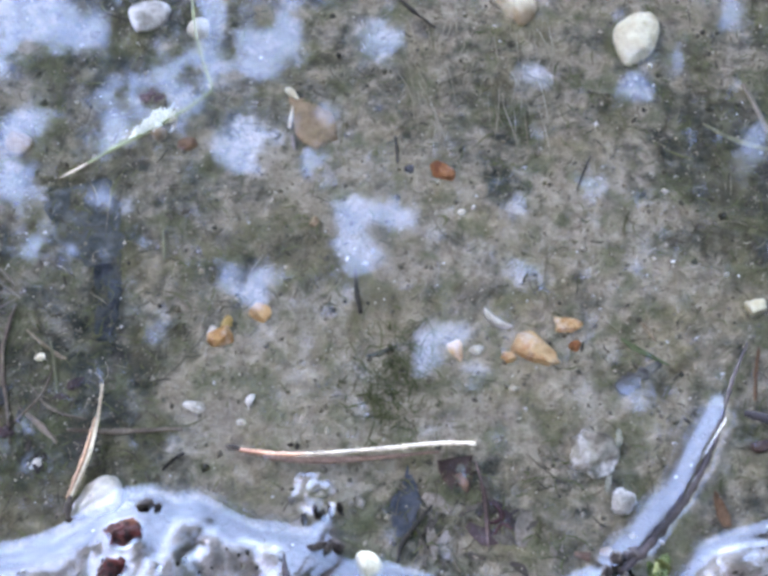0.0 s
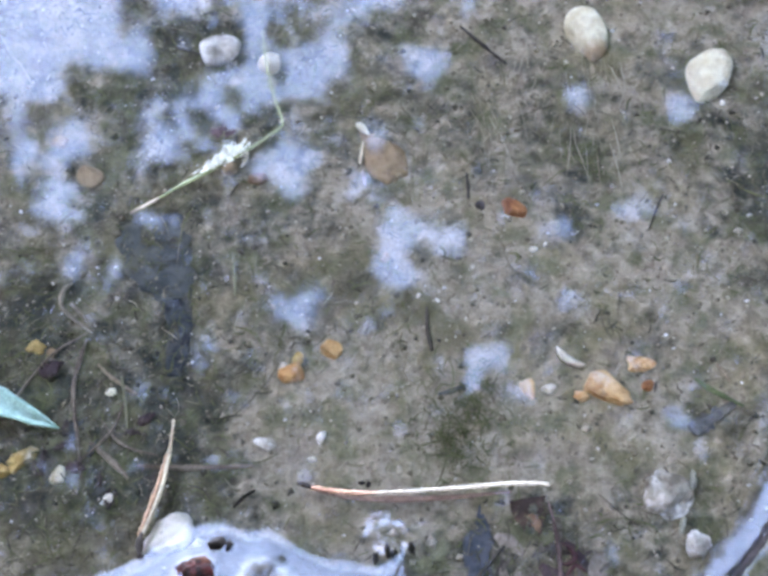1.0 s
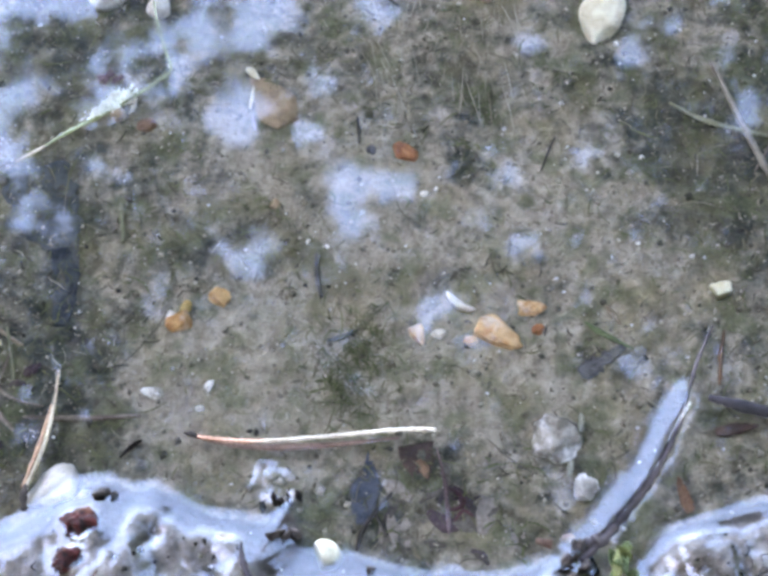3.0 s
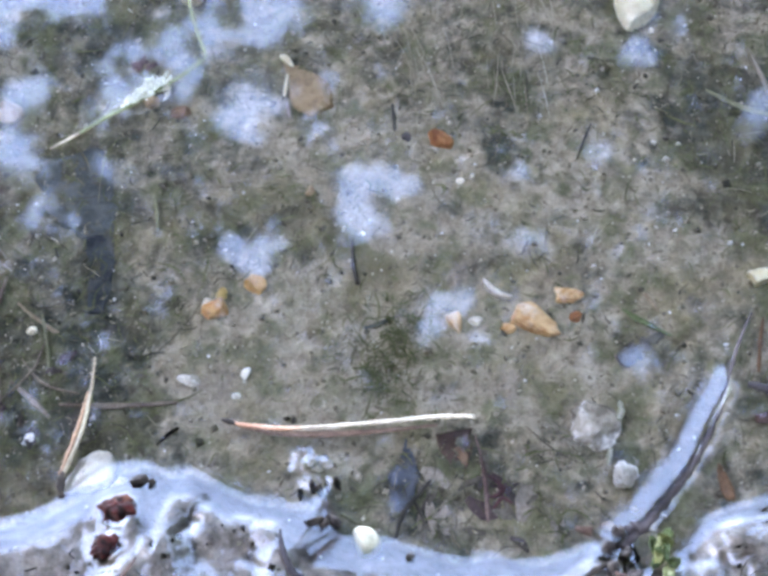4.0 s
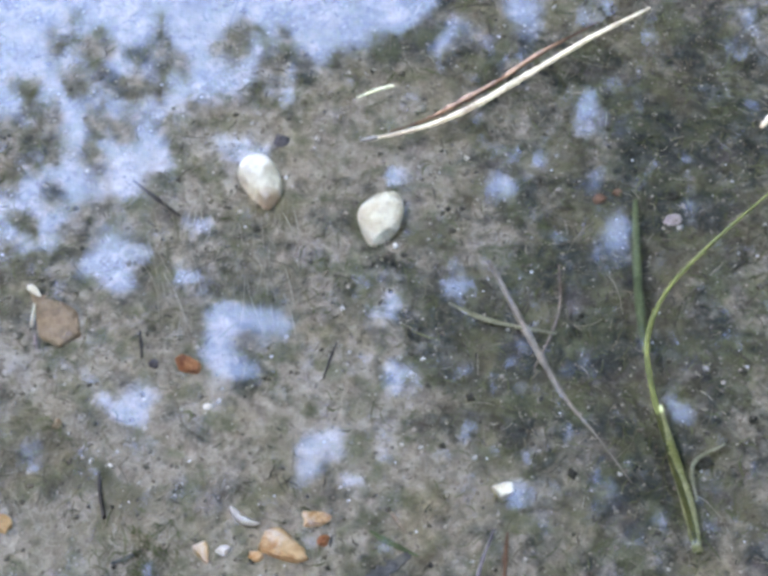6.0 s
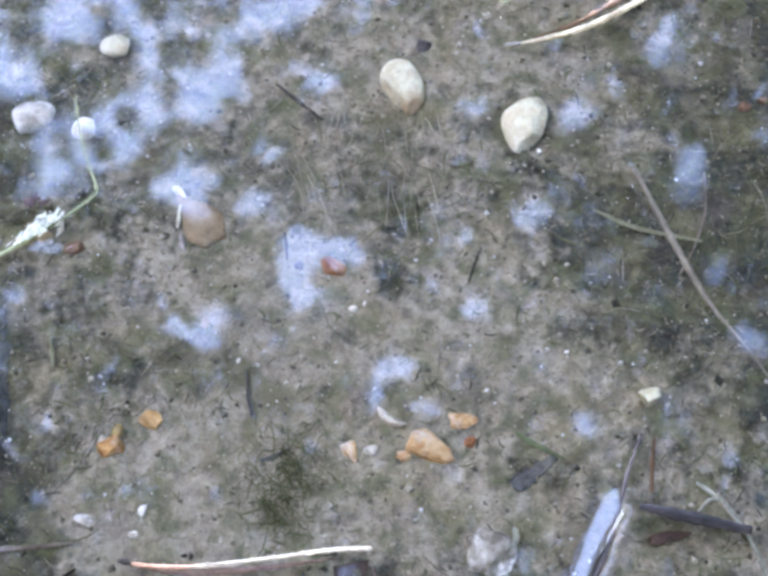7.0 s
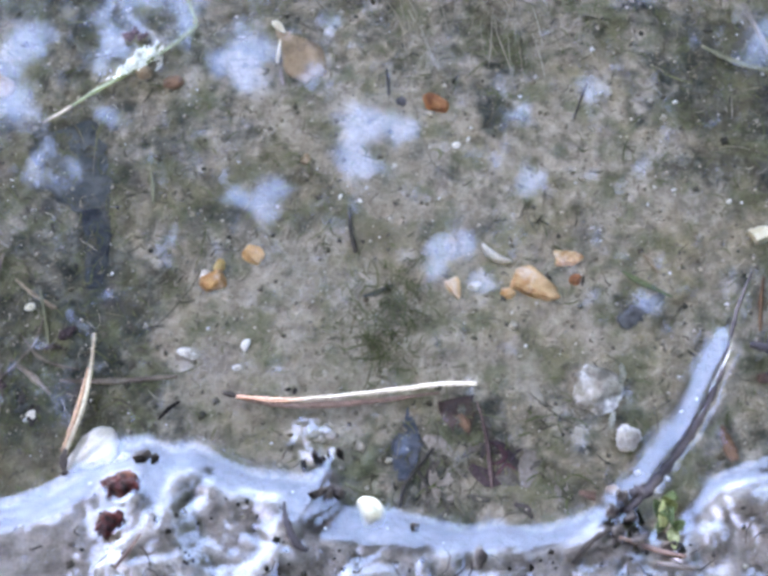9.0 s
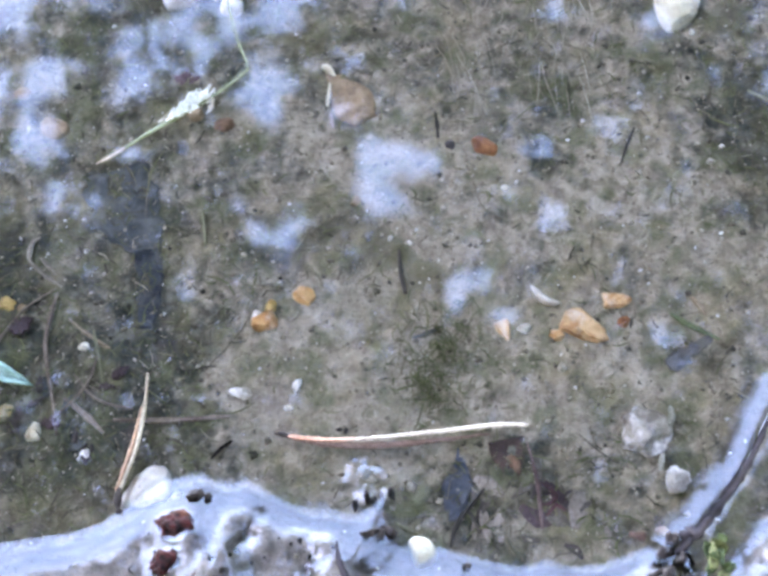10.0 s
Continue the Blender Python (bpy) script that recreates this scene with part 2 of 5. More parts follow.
MINT = fibre_material("mint_leaf", (0.105, 0.19, 0.135), (0.19, 0.295, 0.23), rough=0.45, through=0.2)
DARKLEAF = fibre_material("dark_red_leaf", (0.045, 0.025, 0.018), (0.120, 0.064, 0.042), scale=300)
PLUMLEAF = fibre_material("plum_leaf", (0.040, 0.023, 0.024), (0.10, 0.058, 0.055), scale=300)
DUSKLEAF = fibre_material("dusky_leaf", (0.040, 0.029, 0.024), (0.105, 0.078, 0.063), scale=300)
LITTERBROWN = fibre_material("brown_litter", (0.085, 0.070, 0.050), (0.165, 0.140, 0.100), scale=300)
BLUELEAF = stone_material("slate_blue_leaf", (0.058, 0.068, 0.082), (0.115, 0.125, 0.136), (0.14, 0.135, 0.11), 0.6, 260, 0.8, 0.1)
PALELITTER = fibre_material("pale_litter", (0.19, 0.158, 0.118), (0.36, 0.30, 0.23), scale=300)
GREYLEAF = stone_material("grey_leaf", (0.085, 0.083, 0.076), (0.145, 0.140, 0.124), (0.24, 0.22, 0.17), 0.6, 330, 0.8, 0.1)
SLATESHEET = stone_material("rotten_leaf", (0.062, 0.069, 0.066), (0.115, 0.122, 0.108), (0.19, 0.18, 0.13), 0.7, 190, 0.85, 0.08)
SLATESTRIP = stone_material("slate_strip", (0.032, 0.038, 0.042), (0.070, 0.078, 0.078), (0.13, 0.125, 0.10), 0.6, 260, 0.85, 0.08)
AMBER = stone_material("amber_stone", (0.60, 0.32, 0.11), (0.80, 0.52, 0.23), (0.45, 0.25, 0.10), 0.5)
ALGAE = island_material("algae_threads", [(0.0, (0.095, 0.105, 0.042)), (0.5, (0.14, 0.15, 0.062)), (1.0, (0.20, 0.20, 0.09))])
LITTER = island_material("wet_litter", [(0.0, (0.008, 0.007, 0.006)), (0.7, (0.045, 0.036, 0.026)), (1.0, (0.13, 0.11, 0.08))])
DEBRIS = island_material("debris_fibres", [(0.0, (0.070, 0.061, 0.045)), (0.35, (0.11, 0.095, 0.062)), (0.65, (0.14, 0.125, 0.075)), (0.9, (0.28, 0.24, 0.15)), (1.0, (0.46, 0.40, 0.28))])
GRIT = island_material("grit", [(0.0, (0.14, 0.122, 0.085)), (0.4, (0.22, 0.19, 0.13)), (0.75, (0.34, 0.29, 0.2)), (1.0, (0.55, 0.48, 0.36))])
CRUMB = island_material("dark_crumbs", [(0.0, (0.045, 0.043, 0.031)), (0.6, (0.085, 0.080, 0.055)), (1.0, (0.14, 0.125, 0.085))])
PALECRUMB = island_material("pale_crumbs", [(0.0, (0.36, 0.31, 0.21)), (0.6, (0.50, 0.44, 0.31)), (1.0, (0.66, 0.60, 0.46))])
BRIGHTGRIT = island_material("white_grit", [(0.0, (0.62, 0.57, 0.45)), (1.0, (0.92, 0.90, 0.85))], 0.5)
LEAVES = island_material("tree_leaves", [(0.0, (0.025, 0.05, 0.012)), (0.5, (0.05, 0.085, 0.02)), (1.0, (0.10, 0.13, 0.035))], 0.55, 0.25)
BARK = fibre_material("bark", (0.05, 0.04, 0.03), (0.13, 0.10, 0.075), scale=12, rough=0.9)


# ---- mesh helpers ----
def mesh_object(name, verts, faces, material, parent=None, label="", flat=False):
    me = bpy.data.meshes.new(name)
    me.from_pydata([tuple(map(float, v)) for v in verts], [], [tuple(map(int, f)) for f in faces])
    me.materials.append(material)
    if not flat:
        me.polygons.foreach_set("use_smooth", [True] * len(me.polygons))
    me.update()
    ob = new(name, me)
    ob.parent = parent
    if label:
        ob["label"] = label
    return ob


def grid_object(name, xs, ys, heights, material, keep=None):
    """A height field on the lines xs, ys."""
    nx, ny = len(xs), len(ys)
    gx, gy = np.meshgrid(xs, ys)
    co = np.stack([gx, gy, heights], -1).reshape(-1, 3)
    i = (np.arange(ny - 1)[:, None] * nx + np.arange(nx - 1)[None, :]).reshape(-1)
    quads = np.stack([i, i + 1, i + 1 + nx, i + nx], -1)
    if keep is not None:
        quads = quads[keep(co[quads].mean(1))]
    me = bpy.data.meshes.new(name)
    me.vertices.add(len(co))
    me.vertices.foreach_set("co", co.astype(np.float32).ravel())
    me.loops.add(quads.size)
    me.loops.foreach_set("vertex_index", quads.astype(np.int32).ravel())
    me.polygons.add(len(quads))
    me.polygons.foreach_set("loop_start", np.arange(0, quads.size, 4, dtype=np.int32))
    me.polygons.foreach_set("use_smooth", np.ones(len(quads), bool))
    me.update(calc_edges=True)
    me.validate()
    me.materials.append(material)
    return new(name, me)


def soup(name, verts, faces, material):
    """A mesh of many loose bits, from arrays of corners and of faces with as many corners each."""
    me = bpy.data.meshes.new(name)
    verts, faces = np.asarray(verts, np.float32), np.asarray(faces, np.int32)
    me.vertices.add(len(verts))
    me.vertices.foreach_set("co", verts.ravel())
    me.loops.add(faces.size)
    me.loops.foreach_set("vertex_index", faces.ravel())
    me.polygons.add(len(faces))
    me.polygons.foreach_set("loop_start", np.arange(0, faces.size, faces.shape[1], dtype=np.int32))
    me.update(calc_edges=True)
    me.materials.append(material)
    return new(name, me)


def spline(points, steps=8):
    """A smooth line through the points."""
    p = np.array(points, float)
    p = np.vstack([2 * p[0] - p[1], p, 2 * p[-1] - p[-2]])
    out = []
    for k in range(1, len(p) - 2):
        for t in np.arange(steps) / steps:
            a, b, c, d = p[k - 1:k + 3]
            out.append(0.5 * (2 * b + (c - a) * t + (2 * a - 5 * b + 4 * c - d) * t * t + (3 * b - a - 3 * c + d) * t ** 3))
    out.append(p[-2])
    return np.array(out)


def tube(name, points, widths, material, parent=None, label="", flat=1.0, sides=8, rough=0.0, steps=8, seed=1):
    """A stem along the points: widths are radii, end to end; flat squeezes it in height; rough makes it knobbly."""
    r = np.random.default_rng(seed)
    line = spline(points, steps)
    w = np.interp(np.linspace(0, 1, len(line)), np.linspace(0, 1, len(widths)), widths)
    verts, faces = [], []
    ahead = np.gradient(line, axis=0)
    for k, (c, t) in enumerate(zip(line, ahead)):
        t = t / (np.linalg.norm(t) + 1e-12)
        side = np.cross(t, (0, 0, 1))
        side = side / (np.linalg.norm(side) + 1e-9) if np.linalg.norm(side) > 1e-3 else np.array((1.0, 0, 0))
        up = np.cross(side, t)
        wk = w[k] * (1 + rough * r.normal())
        for s in range(sides):
            a = 2 * math.pi * s / sides
            verts.append(c + wk * (math.cos(a) * side + flat * math.sin(a) * up))
    for k in range(len(line) - 1):
        for s in range(sides):
            a, b = k * sides + s, k * sides + (s + 1) % sides
            faces.append((a, b, b + sides, a + sides))
    faces.append(tuple(range(sides))[::-1])
    faces.append(tuple(range(len(verts) - sides, len(verts))))
    return mesh_object(name, verts, faces, material, parent, label)


def shoreline_distance(x, y, line):
    """Distance to a line of points."""
    best = np.full(x.shape, 1e9)
    for (ax, ay), (bx, by) in zip(line[:-1], line[1:]):
        dx, dy = bx - ax, by - ay
        t = np.clip(((x - ax) * dx + (y - ay) * dy) / (dx * dx + dy * dy), 0, 1)
        best = np.minimum(best, np.hypot(x - ax - t * dx, y - ay - t * dy))
    return best


# ---- shore, silt and water ----
BRINK = spline([(-0.60, -0.105, 0), (-0.20, -0.083, 0), (-0.0976, -0.0733, 0), (-0.0853, -0.0715, 0), (-0.0790, -0.0695, 0), (-0.0716, -0.0650, 0), (-0.0649, -0.0602, 0), (-0.0560, -0.0579, 0), (-0.0500, -0.0600, 0),
                (-0.0437, -0.0595, 0), (-0.0376, -0.0627, 0), (-0.0304, -0.0661, 0), (-0.0226, -0.0675, 0), (-0.0176, -0.0684, 0), (-0.0122, -0.0658, 0), (-0.0100, -0.0694, 0), (-0.0082, -0.0748, 0), (-0.0035, -0.0768, 0),
                (0.0027, -0.0765, 0), (0.0084, -0.0783, 0), (0.0163, -0.0808, 0), (0.0210, -0.0815, 0), (0.0265, -0.0800, 0), (0.0343, -0.0820, 0), (0.0423, -0.0804, 0), (0.0500, -0.0775, 0),
                (0.0570, -0.0790, 0), (0.0650, -0.0825, 0), (0.0706, -0.0775, 0), (0.0745, -0.0722, 0), (0.0804, -0.0693, 0), (0.0883, -0.0671, 0), (0.110, -0.063, 0), (0.20, -0.066, 0), (0.60, -0.09, 0)], 4)[:, :2]
SHORE = spline([(-0.60, -0.13, 0), (-0.20, -0.098, 0), (-0.0960, -0.0812, 0), (-0.0786, -0.0773, 0), (-0.0730, -0.0748, 0), (-0.0690, -0.0722, 0), (-0.0672, -0.0685, 0), (-0.0640, -0.0661, 0), (-0.0575, -0.0668, 0),
                (-0.0556, -0.0700, 0), (-0.0545, -0.0762, 0), (-0.0526, -0.0772, 0), (-0.0512, -0.0720, 0), (-0.0500, -0.0684, 0), (-0.0456, -0.0662, 0), (-0.0397, -0.0680, 0), (-0.0361, -0.0713, 0), (-0.0269, -0.0724, 0),
                (-0.0225, -0.0745, 0), (-0.0195, -0.0815, 0), (-0.0108, -0.0850, 0), (0.0050, -0.0884, 0), (0.0117, -0.0878, 0), (0.0229, -0.0874, 0), (0.0296, -0.0871, 0), (0.0351, -0.0880, 0), (0.0400, -0.0860, 0),
                (0.0456, -0.0826, 0), (0.0510, -0.0795, 0), (0.0575, -0.0808, 0), (0.0655, -0.0852, 0), (0.0715, -0.0815, 0), (0.0745, -0.0772, 0), (0.0790, -0.0735, 0), (0.0879, -0.0713, 0), (0.110, -0.069, 0), (0.20, -0.075, 0), (0.60, -0.10, 0)], 4)[:, :2]
SHORE_TWIG = np.array([(0.0836, -0.0402), (0.0776, -0.0495), (0.0742, -0.0570), (0.0720, -0.0612), (0.0670, -0.0670), (0.0615, -0.0730), (0.0550, -0.0790)])


def beyond(x, y, line):
    """Signed distance from a line of the shore, above nought over the pond."""
    edge = np.interp(x, line[:, 0], line[:, 1])
    near = np.abs(y - edge) < 0.06
    d = np.abs(y - edge)
    if np.any(near):
        d[near] = shoreline_distance(x[near], y[near], line)
    return np.where(y > edge, d, -d)


def into_water(x, y):
    return beyond(x, y, SHORE)


# wet scraps under the skin that lift it into small mounds
MOUNDS = [(-0.0468, -0.0700, 0.0036, 0.00075), (-0.0402, -0.0706, 0.0026, 0.0005), (-0.0408, -0.0762, 0.0022, 0.0008), (-0.0318, -0.0742, 0.0030, 0.0006), (-0.0262, -0.0770, 0.0028, 0.0007), (-0.0110, -0.0838, 0.0032, 0.0008),
          (-0.0030, -0.0862, 0.0026, 0.0007), (0.0078, -0.0822, 0.0014, 0.0007), (0.0160, -0.0895, 0.0034, 0.0007), (-0.0500, -0.0800, 0.0030, 0.0006), (-0.0750, -0.0820, 0.0028, 0.0006), (-0.0830, -0.0870, 0.0030, 0.0006),
          (0.0830, -0.0775, 0.0042, 0.0008), (0.0880, -0.0790, 0.0030, 0.0008), (0.0755, -0.0860, 0.0026, 0.0009), (0.0680, -0.0900, 0.0024, 0.0008)]


def film_lumps(x, y):
    """The wrinkles of the wet skin over the bank."""
    wx_, wy_ = x + 0.0022 * vnoise(x, y, 0.009, 51), y + 0.0022 * vnoise(x, y, 0.009, 52)
    z = 0.0005 * vnoise(wx_, wy_, 0.009, 5) + 0.00060 * vnoise(wx_ * 0.9, wy_, 0.0044, 6) + 0.0007 * (0.4 - np.abs(vnoise(wx_, wy_, 0.0042, 7)))
    z += 0.00016 * vnoise(wx_, wy_, 0.0022, 9)
    for px, py, pr, pa in MOUNDS:
        d2 = ((x - px) ** 2 + (y - py) ** 2) / pr ** 2
        z += pa * np.exp(-d2 * d2)
    return 0.84 * z * (1 - 0.85 * smooth(-0.062, -0.074, x))


def bank_rise(d, s):
    """How far the wet skin has climbed at these distances from the brink and the shore."""
    knee = np.clip(d + s + 0.001, 0.006, 0.015)
    return 0.33 * (ramp_up(d) - 0.66 * ramp_up(d - knee) - 0.05 * ramp_up(d - 0.035))


def ground_height(x, y):
    x, y = np.asarray(x, float), np.asarray(y, float)
    shape = x.shape
    x, y = np.atleast_1d(x).ravel(), np.atleast_1d(y).ravel()
    s, d = into_water(x, y), -beyond(x, y, BRINK)
    silt = -0.0006 + 0.0011 * vnoise(x, y, 0.030, 1) + 0.0006 * vnoise(x, y, 0.009, 2) + 0.0005 * vnoise(x, y, 0.003, 3) + 0.00015 * vnoise(x, y, 0.0013, 4)
    bank = LEVEL + bank_rise(np.minimum(d, 0.7), s) - 0.0014 + 0.9 * film_lumps(x, y) * smooth(0.0016, -0.0040, s)
    z = silt + (bank - silt) * smooth(-0.002, 0.009, d)
    far = np.hypot(x, y - 1.2)
    z = z + 0.45 * smooth(2.6, 6.0, far) + 0.12 * smooth(2.6, 4.0, far) * vnoise(x, y, 1.3, 8)
    return z.reshape(shape)


def ramp_up(v):
    """A slope that starts gently."""
    return 0.0008 * np.log1p(np.exp(np.clip(v / 0.0008, -40, 40)))


def water_height(x, y):
    x, y = x.ravel(), y.ravel()
    s, inside = into_water(x, y), -beyond(x, y, BRINK)
    z = np.full(x.shape, LEVEL)
    climb = bank_rise(np.minimum(inside, 0.7), s) + film_lumps(x, y) * smooth(0.0016, -0.0040, s) + 0.00006 * vnoise(x, y, 0.006, 17) * smooth(0.0, 0.002, inside)
    d = shoreline_distance(x, y, SHORE_TWIG)
    right = x > np.interp(y, SHORE_TWIG[::-1, 1], SHORE_TWIG[::-1, 0])
    along_left = 0.325 * ramp_up(0.0060 * (1 + 0.10 * vnoise(x, y, 0.012, 16)) - d)
    along_right = 0.325 * ramp_up(0.0060) * np.exp(-d / (0.0014 + 0.0006 * vnoise(x, y, 0.006, 14)))
    z += np.maximum(climb, np.where(right, along_right, along_left))
    scum = np.exp(-(((x + 0.0155) / 0.0075) ** 2 + ((y + 0.0605) / 0.0045) ** 2))
    z += scum * (0.0010 * vnoise(x, y, 0.0030, 11) + 0.0006 * vnoise(x, y, 0.0019, 12))
    return z


def spread(lo, hi, step, far):
    """Lines that are close together from lo to hi and wider and wider beyond, out to far."""
    inner = np.arange(lo, hi + step / 2, step)
    steps = [step]
    while sum(steps) < far:
        steps.append(steps[-1] * 1.22)
    out = np.cumsum(steps)
    return np.concatenate([lo - out[::-1], inner, hi + out])


def blobs(x, y, spots):
    v = np.zeros(x.shape)
    for px, py, rx, ry, a in spots:
        v += a * np.exp(-((x - px) / rx) ** 2 - ((y - py) / ry) ** 2)
    return v


# darker and paler drifts of bed: algae, bare silt, and areas toned for brightness alone
DARK_DRIFTS = [(0.136, -0.006, 0.018, 0.03, 0.3), (-0.064, -0.022, 0.018, 0.018, 0.25), (0.008, -0.060, 0.007, 0.008, 0.3), (0.0195, -0.055, 0.006, 0.005, 0.4), (-0.082, 0.025, 0.009, 0.013, 0.45), (-0.0735, 0.0, 0.0055, 0.018, 0.4),
          (0.03, 0.029, 0.0035, 0.006, 0.55), (0.05, 0.001, 0.005, 0.004, 0.45), (0.035, 0.048, 0.006, 0.012, 0.3), (-0.03, 0.012, 0.028, 0.018, 0.12)]
# the first spot darkens the bed below a sky reflection
EDGE_DRIFTS = [(-0.070, 0.078, 0.035, 0.030, 0.22), (-0.062, -0.047, 0.012, 0.008, 0.3), (-0.095, -0.054, 0.016, 0.010, 0.35), (0.085, 0.030, 0.014, 0.030, 0.25), (-0.112, 0.002, 0.014, 0.014, 0.5), (-0.110, -0.018, 0.012, 0.014, 0.4), (0.160, 0.108, 0.028, 0.026, 0.4), (0.152, 0.074, 0.020, 0.016, 0.3), (0.12, 0.045, 0.03, 0.035, 0.5), (0.098, 0.034, 0.016, 0.020, 0.2), (-0.092, -0.046, 0.020, 0.014, 0.4), (0.1, 0.14, 0.08, 0.02, 0.15), (0.016, -0.060, 0.022, 0.008, 0.12), (0.006, -0.057, 0.005, 0.007, 0.15),
          (0.027, -0.064, 0.006, 0.006, 0.25), (0.061, -0.026, 0.01, 0.005, 0.4), (0.004, -0.026, 0.01, 0.014, 0.1), (-0.085, -0.035, 0.02, 0.02, 0.45)]
# the third spot lightens the silt for a veil of mirrored sky
PALE_DRIFTS = [(0.070, 0.102, 0.026, 0.020, -0.22), (0.097, 0.062, 0.016, 0.014, -0.22), (0.03, 0.1, 0.03, 0.018, -0.22), (0.02, -0.012, 0.07, 0.03, -0.16), (0.03, -0.035, 0.05, 0.012, -0.15), (-0.02, -0.05, 0.03, 0.012, -0.35), (-0.022, -0.033, 0.038, 0.015, -0.5), (0.045, 0.03, 0.04, 0.02, -0.12),
          (-0.02, 0.035, 0.03, 0.015, -0.15), (0.065, 0.01, 0.03, 0.02, -0.18), (0.03, -0.032, 0.03, 0.012, -0.18)]
DRIFTS = DARK_DRIFTS + EDGE_DRIFTS + PALE_DRIFTS

xs, ys = spread(FINE[0], FINE[1], 0.0009, 400), spread(FINE[2], FINE[3], 0.0009, 400)
gx, gy = np.meshgrid(xs, ys)
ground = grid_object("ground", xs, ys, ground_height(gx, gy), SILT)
tagged(ground, "olive-brown silt pond bed with algae drifts and a wet bank", "ground", kind="structure")
# algae cover plus the areas merely toned darker or paler
att = ground.data.attributes.new("algae", "FLOAT", "POINT")
att.data.foreach_set("value", blobs(gx.ravel(), gy.ravel(), DRIFTS).astype(np.float32))
# bank mud, begun at the brink to darken the bed under mirrored sky
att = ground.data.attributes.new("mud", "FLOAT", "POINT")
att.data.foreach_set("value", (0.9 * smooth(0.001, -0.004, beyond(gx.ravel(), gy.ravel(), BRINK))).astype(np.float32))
# dark colour put under the waterline band to deepen its sky reflection
att = ground.data.attributes.new("band_dark", "FLOAT", "POINT")
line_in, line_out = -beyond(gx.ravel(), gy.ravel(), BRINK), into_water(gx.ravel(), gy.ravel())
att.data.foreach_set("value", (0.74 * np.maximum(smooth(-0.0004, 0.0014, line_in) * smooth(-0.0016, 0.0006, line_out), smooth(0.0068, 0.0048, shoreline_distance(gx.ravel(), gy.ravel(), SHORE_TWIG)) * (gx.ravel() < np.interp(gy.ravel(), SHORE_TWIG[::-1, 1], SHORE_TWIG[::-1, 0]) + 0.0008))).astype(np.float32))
att = ground.data.attributes.new("soil", "FLOAT", "POINT")
att.data.foreach_set("value", np.maximum(smooth(0.06, 0.35, -into_water(gx.ravel(), gy.ravel())), smooth(3.0, 4.2, np.hypot(gx.ravel(), gy.ravel() - 1.2))).astype(np.float32))

wx = spread(-0.125, 0.16, 0.0005, 3.5)
wy = np.concatenate([np.arange(-0.30, -0.115, 0.004), np.arange(-0.115, -0.0200, 0.0005), -0.0195 + np.cumsum(0.0008 * 1.012 ** np.arange(100)), 0.16 + np.cumsum(0.004 * 1.17 ** np.arange(34))])
hx, hy = np.meshgrid(wx, wy)
water = grid_object("water", wx, wy, water_height(hx, hy).reshape(hx.shape), WATER, lambda c: (c[:, 1] > -0.16) & (np.hypot(c[:, 0], c[:, 1] - 1.2) < 4.2))
tagged(water, "clear shallow pond water reflecting blue sky and leaves", "water", kind="structure")


def on_bed(x, y):
    return float(ground_height(np.array([x]), np.array([y]))[0])


# ---- stones ----
def stone(name, x, y, length, width, height, turn, material, label, chips=5, seed=1, sink=0.25, category="stone", group="", lean=0, taper=0.0, block=0.0, lumps=1.0, facets=(), above=None):
    """A worn stone: a round body with flat chipped faces and soft edges, lying in the silt."""
    r = np.random.default_rng(seed)
    if above is not None:
        height = (float(water_height(np.array([x]), np.array([y]))[0]) + above - on_bed(x, y)) / (1 - sink)
    worn = 0.35 if name == "pebble" else lumps
    bm = bmesh.new()
    bmesh.ops.create_icosphere(bm, subdivisions=4, radius=1.0)
    cuts = []
    for _ in range(chips):
        d = r.normal(size=3)
        cuts.append((Vector(d / np.linalg.norm(d)), r.uniform(0.55, 0.85)))
    for deg, depth in facets:
        cuts.append((Vector((math.cos(radians(deg)), math.sin(radians(deg)), 0.18)).normalized(), depth))
    for v in bm.verts:
        p = v.co.copy()
        if block:
            p = p / max(abs(c) for c in p) ** block
        for d, depth in cuts:
            over = p.dot(d) - depth
            if over > 0:
                p -= d * over * 0.93
        p *= 1 + worn * 0.16 * noise.noise(p * 1.6 + Vector((seed, 0, 0))) + worn * 0.07 * noise.noise(p * 4 + Vector((0, seed, 0))) + worn * 0.035 * noise.noise(p * 9 + Vector((0, 0, seed)))
        v.co = p
    lo = [min(v.co[k] for v in bm.verts) for k in range(3)]
    hi = [max(v.co[k] for v in bm.verts) for k in range(3)]
    for v in bm.verts:
        u = [(v.co[k] - lo[k]) / (hi[k] - lo[k]) for k in range(3)]
        slim = 1 - abs(taper) * (u[0] if taper > 0 else 1 - u[0])
        v.co = Vector(((u[0] - 0.5) * length, (u[1] - 0.5) * width * slim, u[2] * height * (0.5 + 0.5 * slim)))
    me = bpy.data.meshes.new(name)
    bm.to_mesh(me)
    bm.free()
    me.materials.append(material)
    me.polygons.foreach_set("use_smooth", [True] * len(me.polygons))
    ob = new(name, me)
    ob.matrix_world = pose(x, y, on_bed(x, y) - sink * height, lean, 0, turn)
    return tagged(ob, label, category, group)


